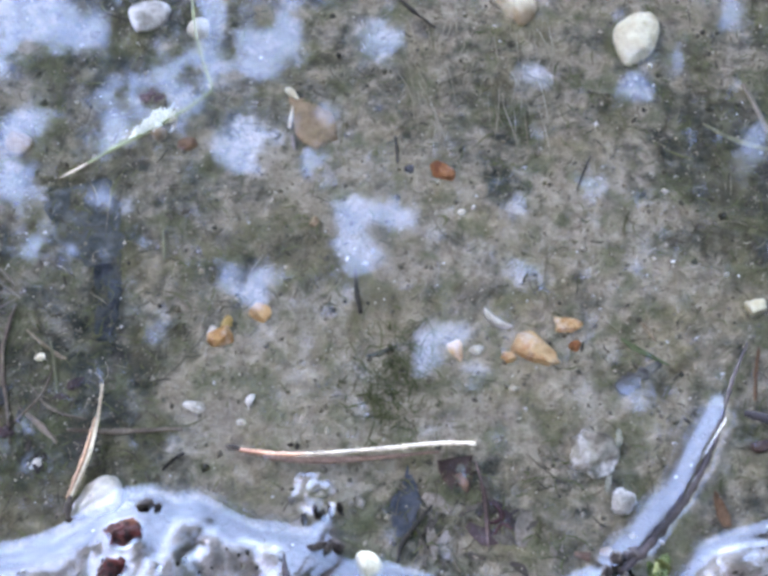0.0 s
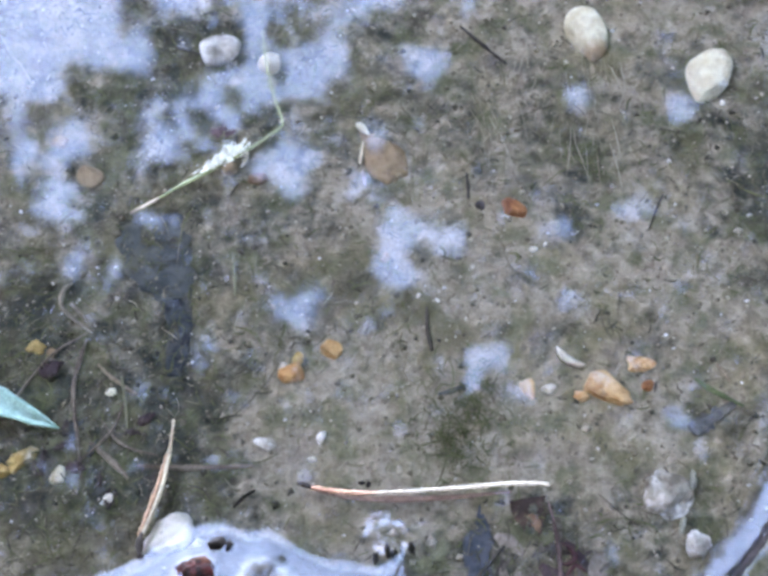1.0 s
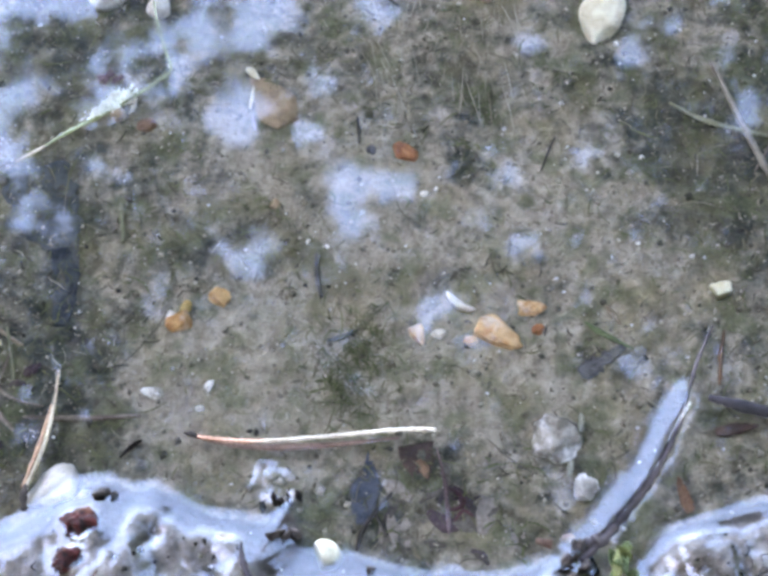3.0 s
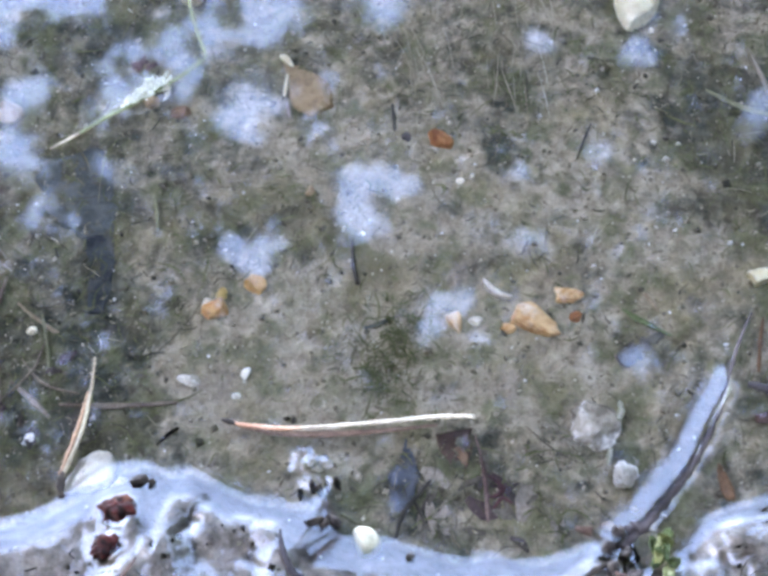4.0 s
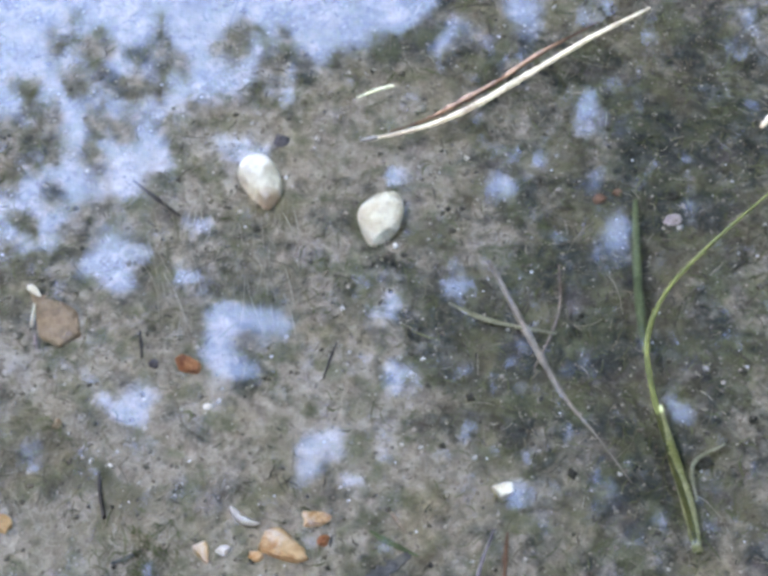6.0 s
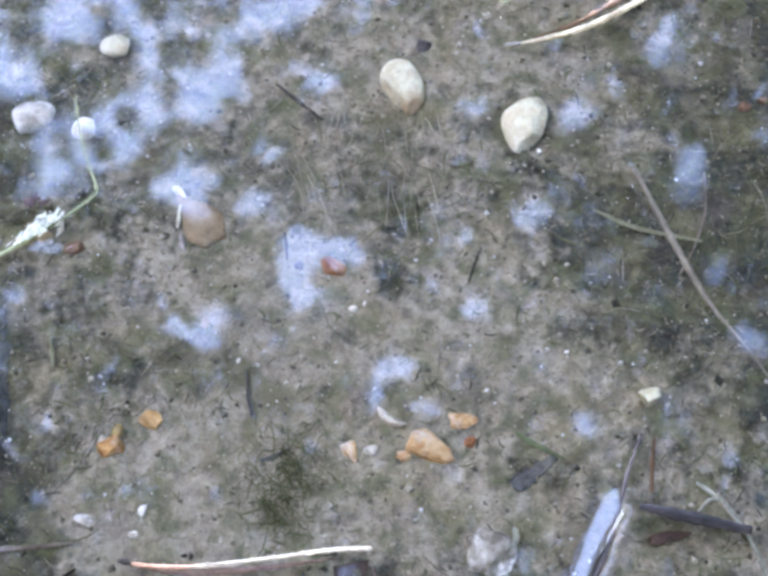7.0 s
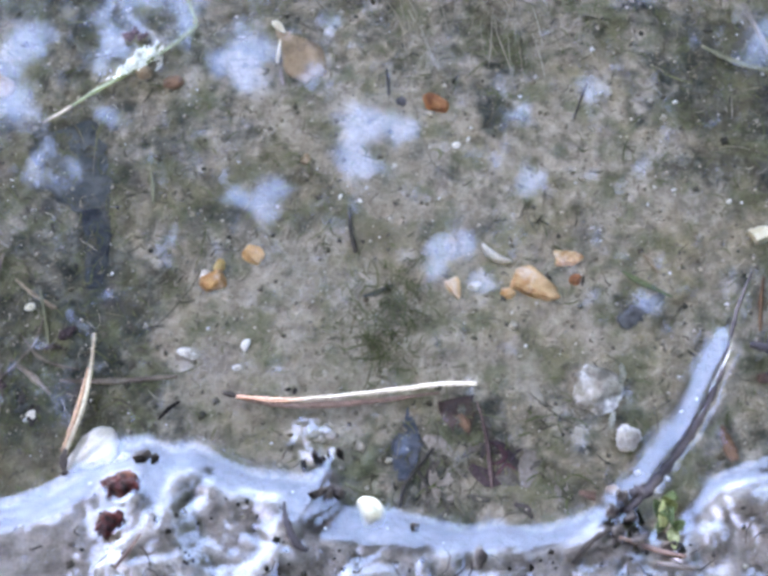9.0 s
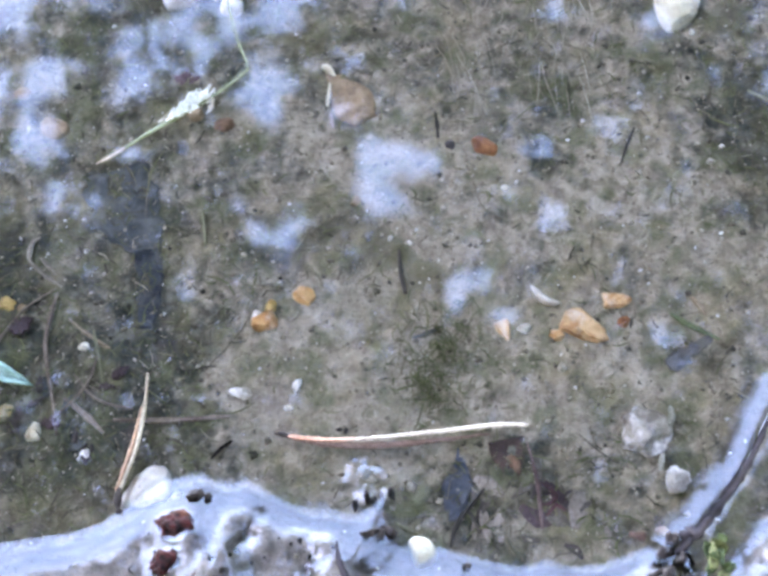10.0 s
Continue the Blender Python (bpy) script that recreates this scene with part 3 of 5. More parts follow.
MM = 0.001
MUD = stone_material("wet_mud", (0.020, 0.0155, 0.0130), (0.068, 0.053, 0.043), (0.12, 0.095, 0.078), 0.7, 420, 0.6, 0.12)
CHALK = stone_material("chalky_stone", (0.255, 0.235, 0.165), (0.375, 0.345, 0.255), (0.25, 0.20, 0.15), 0.4)
CREAMROCK = stone_material("cream_rock", (0.74, 0.67, 0.53), (0.88, 0.83, 0.70), (0.50, 0.42, 0.30), 0.4, 260)
YELLOWFLINT = stone_material("yellow_flint", (0.46, 0.29, 0.085), (0.68, 0.48, 0.18), (0.86, 0.78, 0.56), 0.8, 380)
QUARTZ = stone_material("quartz_rock", (0.20, 0.172, 0.125), (0.50, 0.445, 0.34), (0.97, 0.93, 0.84), 1.0, 230)
PALEROCK = stone_material("pale_rock", (0.36, 0.32, 0.25), (0.66, 0.61, 0.50), (0.92, 0.89, 0.81), 0.9, 260)
PINKCHIP = stone_material("pinkish_stone", (0.40, 0.31, 0.265), (0.58, 0.48, 0.42), (0.18, 0.13, 0.10), 0.6, 330)
TANFLAT = stone_material("tan_flat_stone", (0.29, 0.197, 0.107), (0.40, 0.28, 0.16), (0.18, 0.135, 0.09), 0.6, 330)
REDFLINT = stone_material("red_flint", (0.52, 0.225, 0.075), (0.76, 0.44, 0.17), (0.88, 0.76, 0.60), 0.7, 330)
RUSTDIM = stone_material("dull_rust_stone", (0.20, 0.11, 0.06), (0.33, 0.19, 0.11), (0.14, 0.08, 0.05), 0.6, 330)
def brown_tip():
    """Cream stone that turns tan towards one end."""
    mat = CREAM.copy()
    mat.name = "brown_tipped_stone"
    t = mat.node_tree
    bsdf = next(k for k in t.nodes if k.type == "BSDF_PRINCIPLED")
    old = bsdf.inputs["Base Color"].links[0].from_socket
    where = t.nodes.new("ShaderNodeTexCoord")
    split = t.nodes.new("ShaderNodeSeparateXYZ")
    t.links.new(where.outputs["Object"], split.inputs[0])
    span = t.nodes.new("ShaderNodeMapRange")
    span.inputs["From Min"].default_value, span.inputs["From Max"].default_value = 0.0045, 0.0075
    span.inputs["To Max"].default_value = 0.75
    t.links.new(split.outputs["X"], span.inputs["Value"])
    m = t.nodes.new("ShaderNodeMix")
    m.data_type = "RGBA"
    t.links.new(span.outputs["Result"], m.inputs[0])
    t.links.new(old, m.inputs[6])
    m.inputs[7].default_value = (0.40, 0.25, 0.13, 1)
    t.links.new(m.outputs[2], bsdf.inputs["Base Color"])
    return mat


BROWNTIP = brown_tip()
stone("pebble", 0.0682, 0.0752, 18.0 * MM, 15.0 * MM, 7.6 * MM, 76, CREAM, "rounded triangular cream pebble with small dark pits", 2, 2, taper=-0.32, facets=((215, 0.80), (140, 0.86)))
stone("pebble", 0.0355, 0.0910, 19.5 * MM, 11.5 * MM, 6 * MM, -76, BROWNTIP, "long cream pebble with a brownish tip on the silt", 2, 6, facets=((-58, 0.62), (15, 0.86)))
stone("pebble", 0.015, 0.034, 7.5 * MM, 5 * MM, 4 * MM, -25, RUST, "small rust-orange stone on pale silt", 8, 7, taper=0.3, block=0.4)
stone("stone_chip", 0.0388, -0.0192, 13.2 * MM, 10.6 * MM, 5.0 * MM, -26, ORANGE, "wedge-shaped orange flint chip with a pale face", 4, 31, taper=0.55, facets=((185, 0.62), (75, 0.66), (-95, 0.55), (20, 0.85), (130, 0.75)))
stone("stone_chip", 0.0316, -0.0211, 4.0 * MM, 3.2 * MM, 2.4 * MM, 10, ORANGE, "small dull orange chip against a larger flint", 6, 56)
stone("stone_chip", 0.0470, -0.0115, 7.6 * MM, 4.6 * MM, 2.8 * MM, -6, ORANGE, "flat orange flint chip half sunk in silt", 5, 12, facets=((90, 0.6), (-90, 0.7), (10, 0.8), (190, 0.75)))
stone("stone_chip", 0.0485, -0.0175, 3.6 * MM, 3 * MM, 2 * MM, 40, RUST, "tiny orange-brown chip half sunk in silt", 5, 13)
stone("stone_chip", 0.0184, -0.0195, 6.2 * MM, 4.8 * MM, 3 * MM, -70, ORANGE, "pinkish orange chip beside a white one", 5, 14, taper=0.4, facets=((60, 0.6), (-60, 0.6), (180, 0.7)))
stone("stone_chip", 0.0235, -0.019, 4 * MM, 3 * MM, 2.5 * MM, 20, WHITE, "small white chip beside an orange one", 6, 15)
stone("stone_chip", -0.042, -0.0155, 6.8 * MM, 5.4 * MM, 4 * MM, 15, REDFLINT, "reddish orange flint chip with a white edge", 8, 16, block=0.4)
stone("stone_chip", -0.0441, -0.0135, 3.8 * MM, 2.6 * MM, 3.4 * MM, 45, WHITE, "tiny white chip against an orange stone", 5, 17)
stone("stone_chip", -0.032, -0.0085, 6.0 * MM, 5 * MM, 3.5 * MM, -15, AMBER, "pale orange flint chip on silt", 8, 18, block=0.4)
stone("stone_chip", -0.0405, -0.011, 3.6 * MM, 3.2 * MM, 2 * MM, 50, YELLOWFLINT, "small dull ochre chip half sunk in silt", 5, 19)
stone("stone_chip", -0.0335, -0.0325, 3.6 * MM, 3.0 * MM, 2.5 * MM, 55, BRIGHT, "small bright white chip on pale silt", 8, 20, taper=0.5)
stone("stone_chip", -0.0355, -0.0385, 2.4 * MM, 1.9 * MM, 1.6 * MM, 10, WHITE, "tiny white chip on pale silt", 5, 21)
stone("stone_chip", -0.0475, -0.0345, 6 * MM, 3 * MM, 1.8 * MM, -10, GREY, "flat pale chip dusted with silt", 5, 22)
stone("rock", 0.0513, -0.0478, 13.6 * MM, 13.2 * MM, 6.5 * MM, 30, QUARTZ, "angular grey rock with white streaks", 7, 23, 0.2, lumps=1.5, facets=((150, 0.72), (95, 0.75), (35, 0.78), (-30, 0.8), (-100, 0.72), (205, 0.8)))
stone("rock", 0.0584, -0.0602, 6.4 * MM, 6.9 * MM, 4.5 * MM, 10, PALEROCK, "small rough whitish rock near the waterline", 11, 24, lumps=1.8)
stone("stone_chip", 0.0945, -0.008, 5.0 * MM, 4.8 * MM, 5.0 * MM, 24, PALEYELLOW, "blocky pale yellow chip on silt", 3, 25, block=0.8)
stone("pebble", -0.0535, 0.0805, 7.0 * MM, 7.0 * MM, 4.6 * MM, 30, WHITE, "round white pebble under reflected sky", 3, 26)
stone("pebble", -0.0460, 0.1085, 8.8 * MM, 7.4 * MM, 4.6 * MM, 8, CREAM, "oblong cream pebble under reflected sky", 2, 27)
stone("stone_chip", -0.0622, 0.0462, 4.6 * MM, 4.2 * MM, 2.2 * MM, 0, BROWN, "dull brown chip inside an open shell", 5, 57)
stone("stone_chip", -0.0545, 0.0430, 6.0 * MM, 4.2 * MM, 2.2 * MM, 15, RUSTDIM, "flat rust-brown chip beside a broken shell", 6, 58)
stone("pebble", -0.0675, 0.0855, 12 * MM, 10 * MM, 5 * MM, 20, PALEROCK, "flat mottled pale pebble under reflected sky", 3, 28)
stone("flat_stone", -0.0210, 0.0508, 20.5 * MM, 15.0 * MM, 2.6 * MM, -54, TANFLAT, "flat dull tan-brown stone with a pale edge", 4, 29, taper=-0.5, facets=((0, 0.72), (45, 0.74), (-50, 0.76), (95, 0.8), (-95, 0.72)))
# pale chips added as the flat stone's bright tip and left edge
stone("stone_chip", -0.0264, 0.0590, 5.2 * MM, 2.6 * MM, 2.6 * MM, -42, CREAM, "small pale chip at the tip of a brown stone", 7, 30, taper=0.4)
stone("stone_chip", -0.0264, 0.0515, 7.6 * MM, 1.7 * MM, 2.4 * MM, 84, CREAM, "narrow pale sliver along the edge of a brown stone", 7, 60, taper=0.5)
stone("stone_chip", -0.0256, 0.0440, 5.4 * MM, 1.5 * MM, 1.9 * MM, 98, PINKCHIP, "narrow pinkish sliver below a brown stone", 7, 61, taper=0.4)
stone("rock", -0.0696, -0.0600, 14.5 * MM, 10.5 * MM, 5.6 * MM, 28, CREAMROCK, "cream wedge-shaped rock at the waterline", 3, 35, 0.1, taper=-0.3, above=-0.0006)
stone("stone_chip", -0.0608, -0.0712, 10.2 * MM, 8.6 * MM, 7.6 * MM, -30, RED, "mottled dark red stone in the wet bank", 8, 33, 0.3, lumps=2.6, above=0.0032)
stone("stone_chip", -0.0624, -0.0808, 8 * MM, 6 * MM, 6.5 * MM, 20, RED, "mottled red-brown stone in the wet bank", 8, 34, 0.35, lumps=2.6, above=0.0030)
stone("pebble", -0.0029, -0.0780, 7.2 * MM, 7.6 * MM, 6.0 * MM, 60, CHALK, "cream pebble standing at the waterline", 4, 35, 0.2, above=0.0030)
stone("stone_chip", -0.1088, -0.0388, 9.5 * MM, 6.2 * MM, 4 * MM, 42, YELLOWFLINT, "lumpy yellow flint on dark silt", 7, 37, taper=0.3, lumps=2.4, facets=((70, 0.7), (-100, 0.7)))
stone("stone_chip", -0.1135, -0.0425, 4 * MM, 4 * MM, 3 * MM, 45, OCHRE, "small yellow pebble on dark silt", 4, 38)
stone("pebble", -0.099, -0.0435, 5 * MM, 4.6 * MM, 3.5 * MM, 80, CREAM, "small blocky cream pebble on dark silt", 6, 39, taper=0.3, block=0.6)
stone("stone_chip", -0.1089, -0.0085, 5.4 * MM, 4.4 * MM, 2.8 * MM, 20, YELLOWFLINT, "rough pale yellow chip on dark silt", 8, 40, lumps=2.4)
stone("stone_chip", -0.1050, -0.0098, 3.4 * MM, 2.4 * MM, 1.8 * MM, 70, BROWN, "small tan chip beside a pale yellow one", 6, 59, lumps=2.0)
stone("stone_chip", 0.006, 0.0345, 2.6 * MM, 3.2 * MM, 2 * MM, 35, SLATE, "tiny slate-blue chip on silt", 5, 42)
stone("stone_chip", 0.0199, -0.0552, 5.4 * MM, 3.2 * MM, 1.4 * MM, -66, RUSTDIM, "rusty orange chip on a dark brown leaf", 10, 43, taper=0.4)
stone("stone_chip", -0.019, 0.019, 3 * MM, 3 * MM, 2.4 * MM, 0, BROWN, "tiny dull orange chip on silt", 5, 44)
stone("stone_chip", 0.1349, 0.0806, 2.8 * MM, 2.2 * MM, 2 * MM, 0, RUSTDIM, "tiny rust-brown chip on dark silt", 5, 45)

stone("pebble", -0.110, 0.0550, 5.5 * MM, 4.2 * MM, 2.6 * MM, 20, BROWN, "dull tan pebble under reflected sky", 7, 47)
stone("pebble", -0.1005, 0.0440, 8 * MM, 6.5 * MM, 4 * MM, -20, BROWN, "dull brown pebble under reflected sky", 4, 48)
stone("stone_chip", 0.1296, 0.0786, 4.2 * MM, 3.2 * MM, 2.4 * MM, 30, RUSTDIM, "tiny rust-orange chip on dark silt", 5, 49)
stone("stone_chip", 0.1490, 0.0706, 5.6 * MM, 3.8 * MM, 1.6 * MM, 10, PINKCHIP, "small dull pinkish chip on dark silt", 6, 50)
stone("stone_chip", 0.0540, -0.0725, 3.6 * MM, 2.6 * MM, 2.2 * MM, 10, BROWN, "small tan chip near the waterline", 5, 51)
stone("pebble", 0.0420, 0.1050, 4.6 * MM, 4.4 * MM, 3 * MM, 0, SLATE, "small dark pebble on silt", 4, 52)
stone("stone_chip", -0.0880, -0.0205, 3.0 * MM, 2.4 * MM, 2 * MM, 0, CREAM, "tiny cream chip on dark silt", 5, 53)
stone("stone_chip", -0.0855, -0.0495, 3.0 * MM, 2.4 * MM, 2 * MM, 0, WHITE, "tiny white chip on dark silt", 5, 54)
for k, (px, py, pl) in enumerate([(0.0200, 0.0210, 2.8), (0.0230, 0.0225, 1.8), (0.0720, 0.0670, 2.4), (0.0770, 0.0320, 1.9), (0.0880, 0.0020, 2.0), (-0.0100, 0.0080, 1.9), (-0.0050, 0.0060, 1.8), (0.0745, 0.0060, 1.6)]):
    stone("stone_chip", px, py, 0.85 * pl * MM, 0.55 * pl * MM, 0.6 * pl * MM, 53 * k, BRIGHT, "tiny bright white chip on silt", 9, 131 + k, group="white chips on the silt")
def clod(px, py, pl, pw, turn, seed, high=2.2):
    """A clod that stands a little out of the water or of the wet skin."""
    stone("mud_clod", px, py, pl * MM, pw * MM, 5 * MM, turn, MUD, "wet brown clod of mud breaking the shining waterline", 8, seed, 0.1, "mud clod", "clods along the waterline", lumps=2.0, above=high * MM)


for k, (px, py, pl, pw, turn) in enumerate([(-0.0562, -0.0636, 4.6, 2.4, 10), (-0.0534, -0.0640, 2.6, 1.6, 40), (-0.0146, -0.0736, 5.4, 2.8, 15), (-0.0104, -0.0728, 4.8, 2.8, -35), (-0.0122, -0.0742, 3.6, 2.0, 60), (0.0560, -0.0760, 6.0, 4.4, 60), (0.0530, -0.0805, 4.4, 3.6, 80),
                                           (0.0572, -0.0812, 4.4, 2.6, 30), (0.0540, -0.0858, 4.6, 3.2, 100), (0.0585, -0.0872, 5.5, 3.0, 20), (0.0225, -0.0905, 6.0, 3.0, 74), (0.0078, -0.0822, 2.4, 2.0, 0), (0.0655, -0.0885, 5.0, 2.6, 5)]):
    clod(px, py, pl, pw, turn, 101 + k)
for k, (px, py) in enumerate([(-0.0185, -0.0652), (-0.0157, -0.0634), (-0.0122, -0.0634), (-0.0099, -0.0627), (-0.0140, -0.0645)]):
    clod(px, py, 2.2, 1.4, 60 + 25 * k, 121 + k, 0.8)
for k, (px, py) in enumerate([(-0.0229, -0.0447), (-0.0212, -0.0449)]):
    stone("seed_husk", px, py, 1.7 * MM, 1.1 * MM, 1.4 * MM, 70 * k, MUD, "tiny black seed husk on pale silt", 4, 141 + k, 0.1, "seed")


# shell fragment: a curved white sliver
def shell_fragment(x, y, turn):
    verts, faces = [], []
    for i in range(13):
        u = i / 12 - 0.5
        w = 0.00095 * (1 - (2 * u) ** 2) ** 0.5 + 0.0003
        for j in range(7):
            v = j / 6 - 0.5
            z = 0.0016 * (1 - (2 * v) ** 2) * (1 - 1.6 * u * u)
            verts.append((u * 0.0088, 2 * v * w + 0.0012 * (2 * u) ** 2, z + 0.0004))
    for i in range(12):
        for j in range(6):
            a = i * 7 + j
            faces.append((a, a + 7, a + 8, a + 1))
    ob = mesh_object("shell_fragment", verts, faces, WHITE)
    mod = ob.modifiers.new("thick", "SOLIDIFY")
    mod.thickness = 0.0005
    ob.matrix_world = pose(x, y, on_bed(x, y) + 0.0003, 10, 0, turn)
    return tagged(ob, "curved white shell fragment beside orange flint chips", "shell")


shell_fragment(0.0285, -0.0112, -36)


def broken_shell(x, y, turn):
    """Half of a small round shell, lying tilted with its mouth open."""
    verts, faces = [], []
    for i in range(9):
        a = radians(8 + 84 * i / 8)
        for j in range(21):
            b = 2 * math.pi * j / 20
            k = 1 + 0.06 * math.sin(3 * b + 1) + 0.04 * math.sin(7 * b)
            verts.append((0.0040 * k * math.sin(a) * math.cos(b), 0.0034 * k * math.sin(a) * math.sin(b), -0.0032 * math.cos(a)))
    for i in range(8):
        for j in range(20):
            q = i * 21 + j
            faces.append((q, q + 1, q + 22, q + 21))
    ob = mesh_object("broken_shell", verts, faces, BRIGHT)
    mod = ob.modifiers.new("thick", "SOLIDIFY")
    mod.thickness = 0.0006
    ob.matrix_world = pose(x, y, on_bed(x, y) + 0.0022, 48, 0, turn)
    return tagged(ob, "broken white shell lying open on the silt", "shell")


broken_shell(-0.0608, 0.0482, 25)


def leaf_blade(name, base, tip, width, material, label, z0, z1, curl=0.25, category="leaf", seed=1, parent=None, ragged=0.06):
    """A leaf from base to tip, with a fold along its midrib, a wavy margin and thickness."""
    r = np.random.default_rng(seed)
    base, tip = np.array(base), np.array(tip)
    along = tip - base
    length = np.linalg.norm(along)
    along /= length
    side = np.array((-along[1], along[0]))
    verts, faces = [], []
    rows, cols = 16, 6
    for i in range(rows + 1):
        u = i / rows
        w = width / 2 * (math.sin(math.pi * min(1, 0.12 + 0.88 * u) ** 0.8) ** 0.75 + 0.02) * (1 + ragged * r.normal())
        c = base + along * length * u
        for j in range(cols + 1):
            v = 2 * j / cols - 1
            p = c + side * w * v
            z = z0 + (z1 - z0) * u + curl * width * (v * v - 0.3) * 0.5 + 0.0003 * r.normal()
            verts.append((p[0], p[1], z))
    for i in range(rows):
        for j in range(cols):
            a = i * (cols + 1) + j
            faces.append((a, a + 1, a + cols + 2, a + cols + 1))
    ob = mesh_object(name, verts, faces, material, parent)
    mod = ob.modifiers.new("thick", "SOLIDIFY")
    mod.thickness = 0.00035
    return tagged(ob, label, category) if parent is None else ob


# ---- stems, sticks and blades ----
def thing(name, x, y, z, label, category, group=""):
    ob = new(name)
    ob.location = (x, y, z)
    return tagged(ob, label, category, group)


def laid(points, lift, floating=False):
    """Points of the plan set on the bed, or on the water."""
    return [(x, y, (LEVEL if floating else on_bed(x, y)) + lift) for x, y in points]


def stem(name, plan, widths, material, label, category, lift=None, floating=False, flat=1.0, rough=0.06, seed=1, sides=8):
    lift = widths[0] * 0.6 if lift is None else lift
    ob = tube(name, laid(plan, lift, floating), widths, material, None, "", flat, sides, rough, 8, seed)
    return tagged(ob, label, category)


needle = stem("pine_needle", [(-0.0345, -0.0487), (-0.022, -0.0500), (-0.003, -0.0488), (0.014, -0.0472), (0.023, -0.0472)], [0.0003, 0.00045, 0.0005, 0.00058, 0.00055],
              NEEDLE, "long pale pine needle with an orange sheath, floating", "pine needle", 0.0002, True, 0.6, 0.05, 2)
# strip coloured as the needle's reflection and shade in the water below
tube("understrip", laid([(-0.0365, -0.0480), (-0.030, -0.0495), (-0.022, -0.0510), (-0.012, -0.0512), (0.000, -0.0505), (0.014, -0.0490)], -0.0006, True), [0.0003, 0.0009, 0.0009, 0.0009, 0.0006, 0.0003],
     DULLORANGE, needle, "dull orange strip, the needle's shade and reflection below it", 0.5, 8, 0.1, 6, 3)
tube("orange_half", laid([(-0.0345, -0.0487), (-0.0285, -0.0496), (-0.0220, -0.0500), (-0.0160, -0.0497)], 0.0003, True), [0.0004, 0.0006, 0.0005, 0.0002], SHEATH, needle, "orange lower third", 0.6, 8, 0.08, 6, 4)
tube("tip", laid([(-0.0378, -0.0476), (-0.0362, -0.0480), (-0.0338, -0.0488)], 0.0, True), [0.0004, 0.0008, 0.0006], TWIG, needle, "blackish brown base", 0.8, 8, 0.1, 4, 3)

reed = stem("reed_straw", [(-0.0698, -0.031), (-0.0701, -0.040), (-0.0714, -0.050), (-0.0740, -0.0590), (-0.0750, -0.0622)], [0.0003, 0.0005, 0.00055, 0.0005], REEDSTRAW,
            "split pale straw leaning over the waterline", "straw", 0.0, True, 0.7, 0.08, 4)
tube("split", laid([(-0.0708, -0.0400), (-0.0721, -0.0480), (-0.0738, -0.0550), (-0.0757, -0.0615)], -0.0001, True), [0.0003, 0.0006, 0.0007, 0.0005], DULLRED, reed, "dull brown split strand", 0.7, 8, 0.12, 6, 5)
tube("foot", laid([(-0.0750, -0.0608), (-0.0752, -0.0640), (-0.0746, -0.0672)], 0.0002, True), [0.0006, 0.0011, 0.0007], TWIG, reed, "dark reddish brown rotten foot", 0.8, 8, 0.2, 6, 9)

grass_stalk = stem("grass_stalk", [(-0.0795, 0.0332), (-0.0735, 0.0375), (-0.0667, 0.0417), (-0.0571, 0.0481), (-0.0488, 0.0550), (-0.0479, 0.0578), (-0.0504, 0.0651), (-0.0531, 0.0750), (-0.0552, 0.0875)],
                   [0.0003, 0.0005, 0.0006, 0.0004, 0.0003, 0.0003, 0.0003, 0.0003, 0.0002], STALK,
                   "bent yellow-green grass stalk floating with a white bud", "grass", 0.0002, True, 0.5, 0.08, 6)
tube("dry_tip", laid([(-0.0868, 0.0285), (-0.0830, 0.0309), (-0.0795, 0.0332)], 0.0002, True), [0.0002, 0.0004, 0.0004], BARKY, grass_stalk, "brown dry tip", 0.5, 8, 0.08, 6, 6)
bud = tube("bud", laid([(-0.0690, 0.0410), (-0.0632, 0.0448), (-0.0580, 0.0482)], 0.0005, True), [0.0003, 0.0007, 0.0003], PETAL, grass_stalk, "white half-open flower bud", 0.7, 8, 0.15, 6, 8)
r0 = np.random.default_rng(12)
for k in range(20):
    t = k / 19
    px, py = -0.0680 + 0.0095 * t + r0.normal(0, 0.0004), 0.0415 + 0.0063 * t + r0.normal(0, 0.0004)
    a, l, w = r0.normal(0.72, 0.42), r0.uniform(0.0024, 0.0038), r0.uniform(0.0016, 0.0026) * math.sin(math.pi * (0.15 + 0.75 * t))
    leaf_blade("petal", (px, py), (px + l * math.cos(a), py + l * math.sin(a)), w, PETAL, "", LEVEL + 0.0006 + 0.0004 * (k % 3), LEVEL + 0.0012 + 0.0005 * (k % 4), 0.5, seed=220 + k, parent=bud)
for k in range(8):
    t = k / 7
    px, py = -0.0698 + 0.012 * t + r0.normal(0, 0.0006), 0.0410 + 0.0068 * t + r0.normal(0, 0.0007)
    a, l = r0.normal(0.5, 0.7), r0.uniform(0.0018, 0.0036)
    tube("seed", laid([(px, py), (px + 0.5 * l * math.cos(a), py + 0.5 * l * math.sin(a) + r0.normal(0, 0.0003)), (px + l * math.cos(a), py + l * math.sin(a))], 0.0005 + 0.0003 * (k % 3), True),
         [0.0002, r0.uniform(0.00028, 0.0005), 0.00015], FLUFF, bud, "", 0.5, 6, 0.1, 3, 20 + k)
